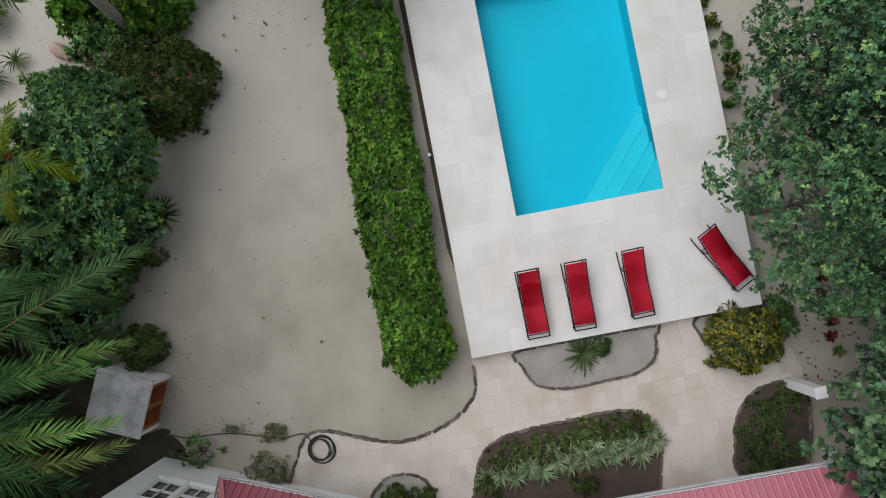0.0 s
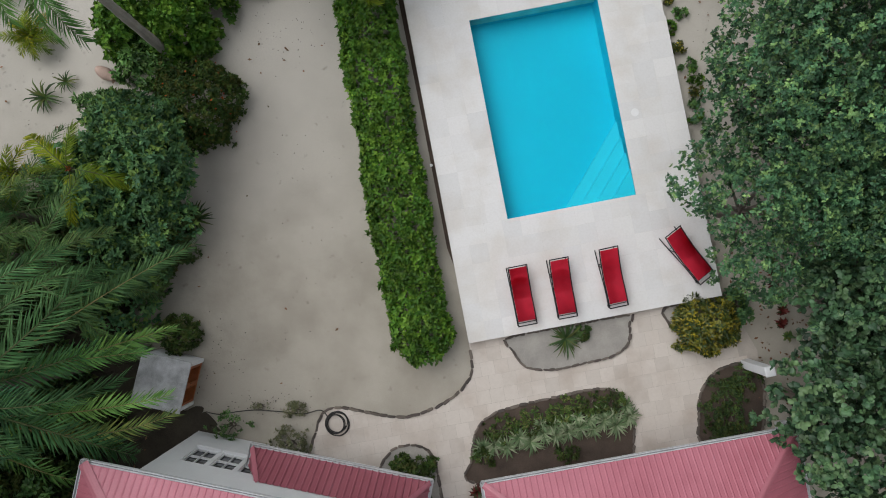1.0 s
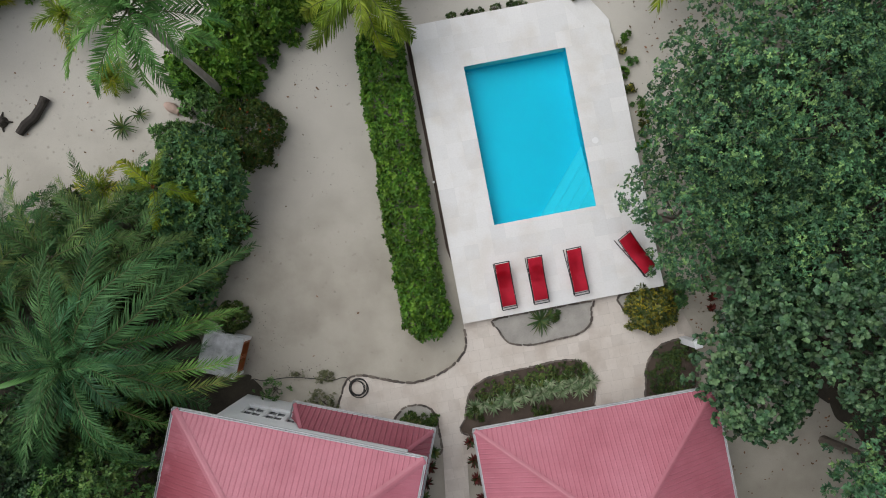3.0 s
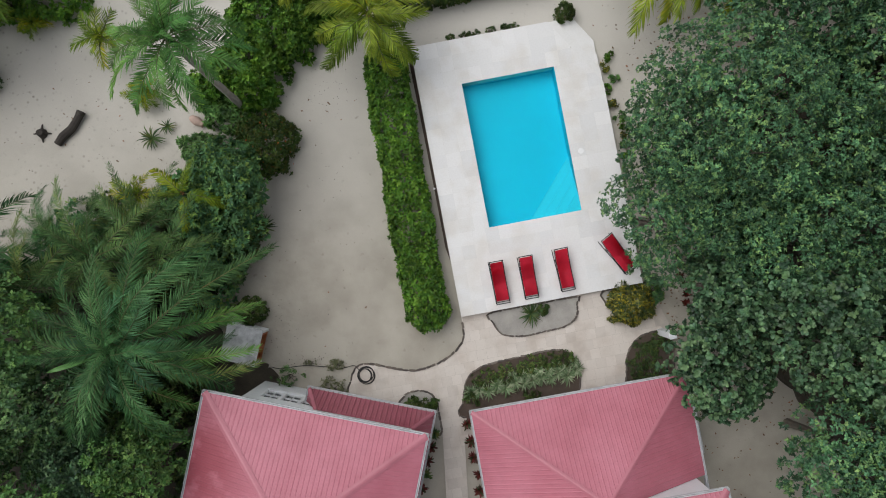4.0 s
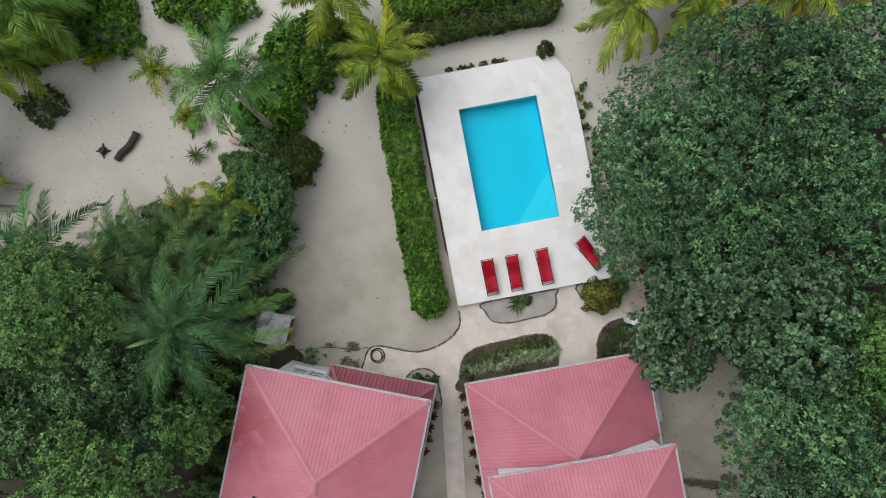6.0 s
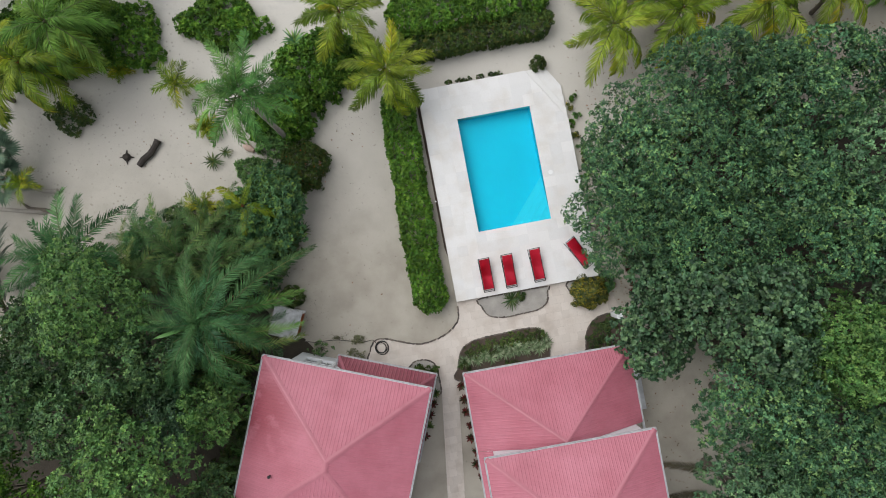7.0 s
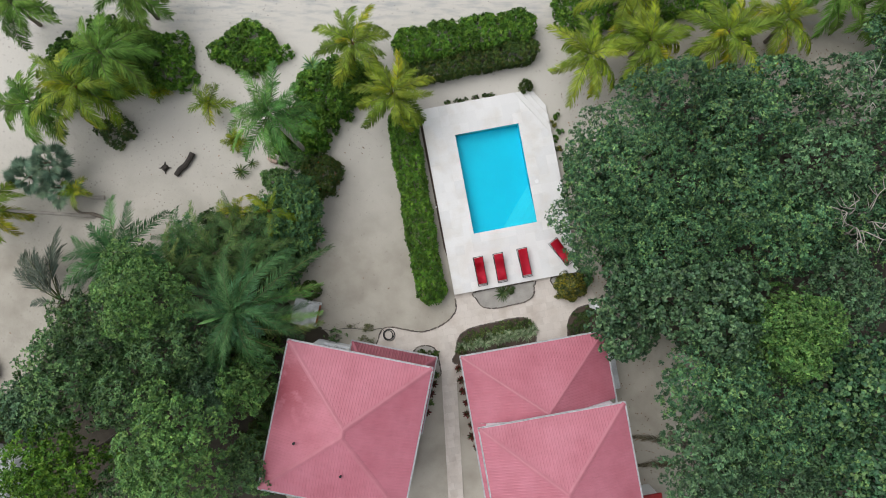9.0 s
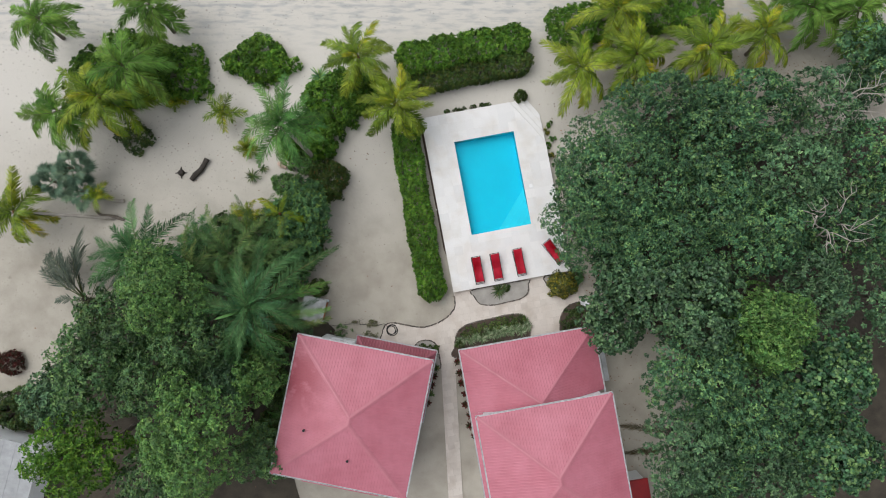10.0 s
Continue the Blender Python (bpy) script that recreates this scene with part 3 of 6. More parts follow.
def frond_mesh(name, length, rise, droop, pairs, leaflet, seed, width=0.045, hang=0.5, vee=25, sweep=(64, 30), start=0.12):
    """One feathered palm frond along +x: a midrib that climbs by rise and bows over by droop (degrees), with leaflets on both sides."""
    g = np.random.default_rng(seed)
    V, F = [], []
    n = 24
    bend, twist = g.uniform(-0.5, 0.5), g.uniform(-0.7, 0.7)
    ts = np.linspace(0, 1, n + 1)
    pit = np.radians(rise - (rise + droop) * ts ** 1.25)
    yaw = bend * ts ** 1.4
    D = np.column_stack([np.cos(pit) * np.cos(yaw), np.cos(pit) * np.sin(yaw), np.sin(pit)])
    R = np.concatenate([np.zeros((1, 3)), np.cumsum((D[1:] + D[:-1]) / 2 * length / n, 0)])
    side = np.column_stack([-np.sin(yaw), np.cos(yaw), 0 * yaw])
    upv = np.cross(D, side)
    roll = (twist * ts)[:, None]
    side, upv = side * np.cos(roll) + upv * np.sin(roll), upv * np.cos(roll) - side * np.sin(roll)

    def at(A, t):
        return np.array([np.interp(t, ts, A[:, q]) for q in range(3)])

    steps = 12
    for i in range(steps + 1):
        t = i / steps
        p, w, s, u = at(R, t), 0.034 * (1 - 0.85 * t), at(side, t), at(upv, t)
        V += [p - s * w, p + s * w, p + u * w]
        if i:
            a, b = 3 * (i - 1), 3 * i
            for m, q in ((0, 2), (2, 1), (1, 0)):
                F += [(a + m, a + q, b + q), (a + m, b + q, b + m)]
    for sd in (-1, 1):
        for j in range(pairs):
            t = min(max(start + (1 - start) * (j + g.uniform(-0.3, 0.3)) / pairs, 0.1), 1.0)
            p, d, s, u = at(R, t), at(D, t), at(side, t) * sd, at(upv, t)
            ll = leaflet * (0.30 + 0.75 * math.sin(math.pi * min(1, 0.14 + 0.80 * t)) ** 0.8) * g.uniform(0.75, 1.15)
            ang = math.radians(sweep[0] + (sweep[1] - sweep[0]) * t + g.normal(0, 4))
            up = math.radians(vee + g.normal(0, 13))
            o = d * math.cos(ang) + (s * math.cos(up) + u * math.sin(up)) * math.sin(ang)
            tilt = g.normal(0, 0.35)
            w = (d * math.cos(tilt) + u * math.sin(tilt)) * width * 0.5
            m = p + o * ll * 0.5 + np.array([0, 0, -0.12 * hang * ll])
            e = p + o * ll + np.array([0, 0, -0.55 * hang * ll])
            b = len(V)
            V += [p - w * 0.6, p + w * 0.6, m + w, m - w, e]
            F += [(b, b + 1, b + 2), (b, b + 2, b + 3), (b + 3, b + 2, b + 4)]
    me = mesh_of(name, np.array(V), np.array(F))
    me.polygons.foreach_set("material_index", np.array([1] * (6 * steps) + [0] * (len(F) - 6 * steps), dtype=np.int32))
    return me


def fan_mesh(name, stalk, blade, seed):
    """One fan leaf along +x: a stalk and a half round of stiff pointed segments."""
    g = np.random.default_rng(seed)
    V, F = [], []
    for i in range(2):
        p = np.array([stalk * i, 0, 0.12 * stalk * i])
        V += [p + np.array(q) for q in ((0, -0.02, 0), (0, 0.02, 0), (0, 0, 0.02))]
    for m, q in ((0, 2), (2, 1), (1, 0)):
        F += [(m, q, 3 + q), (m, 3 + q, 3 + m)]
    hub = np.array([stalk, 0, 0.12 * stalk])
    for i in range(22):
        a = math.radians(-125 + 250 * i / 21)
        L = blade * (0.72 + 0.28 * math.cos(a * 0.7)) * g.uniform(0.9, 1.05)
        d, s = np.array([math.cos(a), math.sin(a), 0]), np.array([-math.sin(a), math.cos(a), 0])
        b = len(V)
        mid, tip = hub + d * L * 0.6 + np.array([0, 0, 0.10 * blade]), hub + d * L + np.array([0, 0, g.uniform(-0.15, 0.05) * blade])
        V += [hub, mid + s * L * 0.07, tip, mid - s * L * 0.07]
        F += [(b, b + 1, b + 2), (b, b + 2, b + 3)]
    me = mesh_of(name, np.array(V), np.array(F))
    me.polygons.foreach_set("material_index", np.array([1] * 6 + [0] * (len(F) - 6), dtype=np.int32))
    return me


FROND_SETS = {}


def fronds_of(kind):
    """Four leaf meshes of a kind of palm, shared by all its palms."""
    if kind not in FROND_SETS:
        FROND_SETS[kind] = []
        for i in range(4):
            if kind == "fan":
                me, mat = fan_mesh("fan_leaf", 0.75, 0.72, 5 + i), FAN_LEAF
            else:
                mat, length, rise, droop, pairs, leaflet, width, hang, vee, sweep = {
                    "gold": (PALM_LEAF, 3.5, 16, 66, 64, 0.74, 0.088, 0.9, 4, (62, 26)),
                    "yellowed": (PALM_GOLD, 3.2, 10, 66, 60, 0.70, 0.085, 1.1, 0, (62, 26)),
                    "green": (PALM_GREEN, 3.1, 16, 72, 60, 0.72, 0.085, 1.0, 4, (62, 26)),
                    "dark": (PALM_DARK, 4.9, 26, 74, 76, 0.60, 0.052, 0.9, 26, (60, 36)),
                    "olive": (PALM_OLIVE, 3.9, 18, 54, 60, 0.52, 0.048, 0.6, 26, (60, 36)),
                    "plume": (PALM_DARK, 2.7, 14, 56, 50, 0.52, 0.06, 0.4, 22, (60, 36)),
                    "feather": (PALM_TEAL, 3.3, 16, 60, 62, 0.62, 0.062, 0.5, 22, (62, 36)),
                    "seedling": (PALM_GOLD, 1.25, 20, 55, 28, 0.42, 0.05, 0.5, 12, (60, 28)),
                    "dead": (DEAD_LEAF, 3.0, 10, 62, 46, 0.62, 0.055, 0.8, 6, (46, 24))}[kind]
                me = frond_mesh("frond", length * (1, 0.92, 1.06, 0.97)[i], rise, droop * (1, 1.15, 0.85, 1.05)[i], pairs, leaflet, 17 * i + 3 * len(FROND_SETS), width, hang, vee, sweep, 0.42 if kind == "dead" else 0.12)
            me.materials.append(mat)
            me.materials.append(RIB)
            FROND_SETS[kind].append(me)
    return FROND_SETS[kind]


def palm(x, y, h, kind, label, seed, count=18, lean=(0.0, 0.0), size=1.0, trunk=0.11, low=-18, high=68, spread=None):
    """A palm: a ringed, leaning trunk and a whorl of fronds, the old ones low and the young ones steep. x, y, h: the crown."""
    t = thing("palm", pose(x - lean[0], y - lean[1], 0), label, "palm tree")
    g = random.Random(seed)
    bm = bmesh.new()
    pts, rad = [], []
    for i in range(13):
        s = i / 12
        pts.append((lean[0] * s ** 1.3, lean[1] * s ** 1.3, -0.1 + (h + 0.1) * s))
        rad.append(trunk * (1.45 - 0.6 * s ** 0.4) * (1.06 if i % 2 else 0.96))
    tube(bm, pts, rad, 8)
    part("trunk", bm, PALE_BARK if kind == "feather" or max(abs(v) for v in lean) > 3 else BARK, t)
    bm = bmesh.new()
    for i in range(6):
        a = i * 1.05
        tube(bm, [(lean[0], lean[1], h - 0.1), (lean[0] + 0.12 * math.cos(a) * size, lean[1] + 0.12 * math.sin(a) * size, h + 0.12)], [0.07 * size, 0.03 * size], 5)
    part("crown_shaft", bm, DRIFT if kind == "dead" else TIMBER if kind == "gold" else BARK, t)
    for i in range(count):
        s = i / max(1, count - 1)
        az = i * 137.5 + g.uniform(-16, 16)
        if spread:
            az = spread[0] + (spread[1] - spread[0]) * ((i * 0.618) % 1.0)
        el = low + (high - low) * s ** 1.4 + g.uniform(-7, 7)
        k = size * (1.04 - 0.5 * s * s) * g.uniform(0.88, 1.10)
        ms = fronds_of("yellowed" if kind == "gold" and (i < 3 or i % 6 == 5) else kind)
        f = new("fan_leaf" if kind == "fan" else "frond", ms[g.randrange(4)])
        f.parent = t
        f.matrix_basis = Matrix.Translation((lean[0], lean[1], h)) @ pose(0, 0, 0, 0, 0, az) @ pose(0, 0, 0, 0, -el, 0) @ pose(0, 0, 0, g.uniform(-25, 25), 0, 0) @ Matrix.Scale(k, 4)
    return t


def strap_plant(name, x, y, r, material, label, seed, count=26, h=0.55, width=0.06, z=0.05, group="", category="plant"):
    """A rosette of long arching strap leaves out of the ground."""
    t = thing(name, pose(x, y, z, 0, 0, seed * 37.0), label, category, group)
    g = np.random.default_rng(seed)
    V, F = [], []
    for i in range(count):
        a, s = i * 2.4 + g.uniform(-0.2, 0.2), g.uniform(0.55, 1.0)
        steep = g.uniform(0.5, 1.4)
        d, w = np.array([math.cos(a), math.sin(a), 0]), np.array([-math.sin(a), math.cos(a), 0]) * width / 2
        b = len(V)
        for u, k in ((0.0, 0.7), (0.35, 1.0), (0.7, 0.8), (1.0, 0.08)):
            p = d * r * s * u + np.array([0, 0, 0.01 + h * steep * s * (1.7 * u - 1.35 * u * u)])
            V += [p - w * k, p + w * k]
        for j in range(3):
            q = b + 2 * j
            F += [(q, q + 1, q + 3), (q, q + 3, q + 2)]
    mesh_part("leaf_rosette", mesh_of("leaf_rosette", np.array(V), np.array(F)), material, t)
    return t


def stones_along(parent, line, seed, size=0.26, high=0.12, z=0.03):
    """Rough edging stones laid end to end along a line, each its own piece."""
    g = random.Random(seed)
    shapes = []
    for k in range(4):
        bm = bmesh.new()
        bmesh.ops.create_cube(bm, size=1.0)
        bmesh.ops.bevel(bm, geom=list(bm.edges), offset=0.18, segments=1, affect="EDGES")
        for v in bm.verts:
            v.co += Vector((g.uniform(-0.09, 0.09), g.uniform(-0.09, 0.09), g.uniform(-0.09, 0.09)))
        me = bpy.data.meshes.new("stone")
        bm.to_mesh(me)
        bm.free()
        me.materials.append(STONE)
        shapes.append(me)
    carry = 0.0
    for a, b in zip(line, line[1:]):
        a, b = Vector((*a, 0)), Vector((*b, 0))
        ln = (b - a).length
        while carry < ln:
            step = size * g.uniform(0.75, 1.25)
            p = a.lerp(b, carry / ln)
            s = new("stone", shapes[g.randrange(4)])
            s.parent = parent
            ang = math.degrees(math.atan2(b.y - a.y, b.x - a.x))
            s.matrix_basis = pose(p.x, p.y, z + g.uniform(-0.02, 0.02), 0, 0, ang + g.uniform(-9, 9)) @ Matrix.Diagonal((step * 1.02, size * g.uniform(0.24, 0.4), high * g.uniform(0.8, 1.3), 1))
            carry += step
        carry -= ln


def clip(poly, cell):
    """The part of an outline inside a convex cell."""
    out = list(poly)
    n = len(cell)
    for i in range(n):
        (ax, ay), (bx, by) = cell[i], cell[(i + 1) % n]
        src, out = out, []
        for j, p in enumerate(src):
            q = src[j - 1]
            sp = (bx - ax) * (p[1] - ay) - (by - ay) * (p[0] - ax)
            sq = (bx - ax) * (q[1] - ay) - (by - ay) * (q[0] - ax)
            if (sp >= 0) != (sq >= 0):
                f = sq / (sq - sp)
                out.append((q[0] + (p[0] - q[0]) * f, q[1] + (p[1] - q[1]) * f))
            if sp >= 0:
                out.append(p)
        if len(out) < 3:
            return []
    return out


def roof_plane(name, a, b, c, d, parent, rib=0.18, high=0.012, material=None):
    """A ribbed metal roof slope: eave from a to b, top from d to c, ribs running up the slope."""
    a, b, c, d = Vector(a), Vector(b), Vector(c), Vector(d)
    e = b - a
    w = e.length
    e.normalize()
    nrm = e.cross(d - a if (d - a).length > 0.01 else c - a).normalized()
    s = nrm.cross(e)
    dl, cl = ((d - a).dot(e), (d - a).dot(s)), ((c - a).dot(e), (c - a).dot(s))

    def top(u):
        if u < dl[0]:
            return dl[1] * u / dl[0]
        if u > cl[0]:
            return cl[1] * (w - u) / (w - cl[0])
        return dl[1] + (cl[1] - dl[1]) * ((u - dl[0]) / max(1e-6, cl[0] - dl[0]))

    us = []
    n = int(w / rib)
    for i in range(n + 1):
        u0 = i * rib
        us += [(u0, 0), (u0 + rib * 0.62, 0), (u0 + rib * 0.74, high), (u0 + rib * 0.86, high), (u0 + rib * 0.98, 0)]
    us = [(u, h) for u, h in us if u < w - 0.01] + [(w, 0)]
    bm = bmesh.new()
    last = None
    for u, h in us:
        t = max(0.002, top(u))
        v = (bm.verts.new(a + e * u + nrm * h), bm.verts.new(a + e * u + s * t + nrm * h))
        if last:
            bm.faces.new((last[0], v[0], v[1], last[1]))
        last = v
    return part(name, bm, material or PINK, parent)


def hip_roof(parent, x0, y0, x1, y1, z, rise, west=None):
    """Four ribbed slopes over a rectangle, with hip caps, and a gutter along each eave."""
    w, d = x1 - x0, y1 - y0
    h = min(w, d) / 2 - 0.12
    xm = (x0 + x1) / 2
    if d >= w:
        n, s = (xm, y1 - h, z + rise), (xm, y0 + h, z + rise)
    else:
        n = s = None
    A, B, C, D = (x0, y0, z), (x1, y0, z), (x1, y1, z), (x0, y1, z)
    if n:
        planes = [(C, D, n, n), (A, B, s, s), (D, A, s, n), (B, C, n, s)]
        hips = [(A, s), (B, s), (C, n), (D, n), (s, n)]
    else:
        e, k = (x1 - h, (y0 + y1) / 2, z + rise), (x0 + h, (y0 + y1) / 2, z + rise)
        planes = [(C, D, k, e), (A, B, e, k), (D, A, k, k), (B, C, e, e)]
        hips = [(A, k), (D, k), (B, e), (C, e), (k, e)]
    for i, p in enumerate(planes):
        roof_plane("roof_slope", *p, parent, material=west if i == 2 else None)
    for a, b in hips:
        if (Vector(a) - Vector(b)).length > 0.05:
            lift = Vector((0, 0, 0.03))
            bm = bmesh.new()
            cap(bm, Vector(a) + lift, Vector(b) + lift, 0.14)
            part("hip_cap", bm, PINK_CAP, parent)
    eaves(parent, [A, B, C, D, A])


def cap(bm, a, b, half):
    """A folded ridge strip from a to b."""
    d = (b - a).normalized()
    s = d.cross(Vector((0, 0, 1))).normalized()
    dn = Vector((0, 0, -half * 0.28))
    vs = [[bm.verts.new(p + o) for o in (s * -half + dn, s * -half * 0.25, s * half * 0.25, s * half + dn)] for p in (a, b)]
    for i in range(3):
        bm.faces.new((vs[0][i], vs[0][i + 1], vs[1][i + 1], vs[1][i]))


def eaves(parent, corners):
    """A gutter along each eave: a fascia board and an open trough."""
    for a, b in zip(corners, corners[1:]):
        a, b = Vector(a), Vector(b)
        d = (b - a).normalized()
        out = d.cross(Vector((0, 0, 1)))
        bm = bmesh.new()
        a, b = a - d * 0.06, b + d * 0.06
        beam(bm, a + out * 0.015 + Vector((0, 0, -0.12)), b + out * 0.015 + Vector((0, 0, -0.12)), 0.03, 0.2)
        beam(bm, a + out * 0.05 + Vector((0, 0, -0.11)), b + out * 0.05 + Vector((0, 0, -0.11)), 0.05, 0.02)
        beam(bm, a + out * 0.082 + Vector((0, 0, -0.06)), b + out * 0.082 + Vector((0, 0, -0.06)), 0.014, 0.12)
        part("gutter", bm, GUTTER, parent, "pale grey metal gutter")


def wall(parent, a, b, z0, z1, openings=(), thick=0.2, name="wall"):
    """A wall from a to b (seen from its outer, right-hand side), with openings (u0, u1, z0, z1) through it."""
    a, b = Vector((*a, 0)), Vector((*b, 0))
    L = (b - a).length
    us = sorted({0.0, L, *[o[0] for o in openings], *[o[1] for o in openings]})
    zs = sorted({z0, z1, *[o[2] for o in openings], *[o[3] for o in openings]})
    bm = bmesh.new()
    for u0, u1 in zip(us, us[1:]):
        for s0, s1 in zip(zs, zs[1:]):
            um, sm = (u0 + u1) / 2, (s0 + s1) / 2
            if not any(o[0] < um < o[1] and o[2] < sm < o[3] for o in openings):
                box(bm, u0, 0, s0, u1, thick, s1)
    bmesh.ops.remove_doubles(bm, verts=bm.verts, dist=0.0005)
    o = part(name, bm, WHITE, parent)
    ang = math.degrees(math.atan2((b - a).y, (b - a).x))
    o.matrix_basis = pose(a.x, a.y, 0, 0, 0, ang)
    for u0, u1, s0, s1 in openings:
        bm = bmesh.new()
        fw = 0.04
        for x0, x1, y0, y1 in ((u0, u1, s0, s0 + fw), (u0, u1, s1 - fw, s1), (u0, u0 + fw, s0 + fw, s1 - fw), (u1 - fw, u1, s0 + fw, s1 - fw), ((u0 + u1) / 2 - 0.015, (u0 + u1) / 2 + 0.015, s0 + fw, s1 - fw), (u0 + fw, (u0 + u1) / 2 - 0.015, (s0 + s1) / 2 - 0.03, (s0 + s1) / 2 + 0.03), ((u0 + u1) / 2 + 0.015, u1 - fw, (s0 + s1) / 2 - 0.03, (s0 + s1) / 2 + 0.03)):
            box(bm, x0, 0.04, y0, x1, 0.10, y1)
        win = part("window", bm, FRAME, parent, "white painted window frame")
        win.matrix_basis = o.matrix_basis
        bm = bmesh.new()
        box(bm, u0 + 0.02, 0.115, s0 + 0.02, u1 - 0.02, 0.125, s1 - 0.02)
        g = part("pane", bm, GLASS, win)
        bm = bmesh.new()
        box(bm, u0 - 0.05, -0.07, s0 - 0.06, u1 + 0.05, 0.1, s0 - 0.002, 0.01)
        part("sill", bm, FRAME, win)
    return o


# ---- the ground: one sheet of sand ----
bm = bmesh.new()
GX, GN = 60.0, 120
grid = [[None] * (GN + 1) for _ in range(GN + 1)]
for i in range(GN + 1):
    for j in range(GN + 1):
        u, v = -1 + 2 * i / GN, -1 + 2 * j / GN
        x, y = (GX * t if abs(t) < 0.75 else math.copysign(45 + 2400 * (abs(t) - 0.75) ** 1.5 / 0.125, t) for t in (u, v))
        z = -0.03 + 0.03 * noise.noise(Vector((x * 0.35, y * 0.35, 0)))
        if y > 13:
            z += 0.06 * noise.noise(Vector((x * 0.9, y * 0.9, 3)))
        grid[i][j] = bm.verts.new((x, y, min(z, 0.01)))
for i in range(GN):
    for j in range(GN):
        bm.faces.new((grid[i][j], grid[i + 1][j], grid[i + 1][j + 1], grid[i][j + 1]))
# the pool goes down through the sand
for u, v, du, dv in ((1.9, 0, 1, 0), (6.37, 0, 1, 0), (0, 3.65, 0, 1), (0, 10.52, 0, 1)):
    hole = pose(0.90, -3.03, 0, 0, 0, 10.7)
    near = [f for f in bm.faces if (f.calc_center_median() - Vector((3.2, 4.5, 0))).length < 12]
    geom = list({*near, *[e for f in near for e in f.edges], *[w for f in near for w in f.verts]})
    bmesh.ops.bisect_plane(bm, geom=geom, plane_co=hole @ Vector((u, v, 0)), plane_no=hole.to_3x3() @ Vector((du, dv, 0)))
back = pose(0.90, -3.03, 0, 0, 0, 10.7).inverted()
gone = [f for f in bm.faces if 1.9 < (back @ f.calc_center_median()).x < 6.37 and 3.65 < (back @ f.calc_center_median()).y < 10.52]
bmesh.ops.delete(bm, geom=gone, context="FACES")
me = bpy.data.meshes.new("ground")
for f in bm.faces:
    f.smooth = True
bm.to_mesh(me)
bm.free()
me.materials.append(SAND)
ground = tagged(new("ground", me), "pale raked sand of the garden and beach", "ground", kind="structure")

# ---- leaf litter under the trees, its colour darkened for the shade between crowns ----
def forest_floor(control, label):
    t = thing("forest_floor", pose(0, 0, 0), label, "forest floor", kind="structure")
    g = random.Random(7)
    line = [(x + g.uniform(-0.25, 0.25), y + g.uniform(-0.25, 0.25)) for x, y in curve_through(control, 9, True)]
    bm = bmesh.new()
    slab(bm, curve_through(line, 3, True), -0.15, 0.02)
    part("litter_layer", bm, SHADED_LITTER, t)


forest_floor([(13.4, 5.5), (12.8, 1.0), (13.4, -4.0), (16.4, -6.8), (18.4, -10.5), (17.8, -15.0), (17.4, -24.0), (34.0, -24.0), (38.0, 0.0), (34.0, 9.0), (24.0, 7.6), (16.5, 9.6)], "leaf litter under the grove, darkened in place of shade")
forest_floor([(-11.4, 2.6), (-10.2, 2.0), (-10.2, -0.8), (-10.3, -3.2), (-9.7, -4.9), (-8.2, -5.35), (-7.3, -6.1), (-8.0, -8.0), (-10.0, -14.5), (-12.0, -24.0), (-33.0, -24.0), (-31.0, -12.0), (-28.2, -9.4), (-24.5, -5.0), (-20.5, -2.0), (-15.0, 1.4)], "leaf litter under the trees beside the house, darkened in place of shade")

# ---- pool terrace, in its own turned plan: u along the short side, v along the long one ----
TURN = 10.7
TERRACE = pose(0.90, -3.03, 0, 0, 0, TURN)
DW, DL, DZ = 8.36, 12.5, 0.42
PU0, PU1, PV0, PV1 = 2.0, 6.27, 3.75, 10.42
CUT_A, CUT_B = (6.37, DL), (DW, 9.3)
deck_outline = [(0, 0), (DW, 0), CUT_B, CUT_A, (0, DL)]
deck = thing("pool_deck", TERRACE, "raised white limestone terrace round the pool", "terrace", kind="structure")
bm = bmesh.new()
for q in ([(0, 0), (DW, 0), (DW, PV0), (0, PV0)], [(0, PV0), (PU0, PV0), (PU0, PV1), (0, PV1)], [(PU1, PV0), (DW, PV0), CUT_B, (DW - 0.70, PV1), (PU1, PV1)], [(0, PV1), (DW - 0.70, PV1), CUT_A, (0, DL)]):
    slab(bm, q, -0.2, DZ - 0.005)
part("terrace_base", bm, GROUT, deck)
cd = Vector((CUT_B[0] - CUT_A[0], CUT_B[1] - CUT_A[1])).normalized()
cn = Vector((-cd.y, cd.x))
for i, z in enumerate((0.32, 0.21, 0.10)):
    o0, o1 = 0.36 * i + 0.035, 0.36 * (i + 1)
    k0, k1 = o0 / cn.x, o1 / cn.y
    bm = bmesh.new()
    slab(bm, [(CUT_A[0] + o0 / cn.x, CUT_A[1] - 0.003), (DW - 0.003, CUT_B[1] + o0 / cn.y), (DW - 0.003, CUT_B[1] + o1 / cn.y), (CUT_A[0] + o1 / cn.x, CUT_A[1] - 0.003)], -0.1, z)
    part("step", bm, DECK, deck, "white stone corner step")

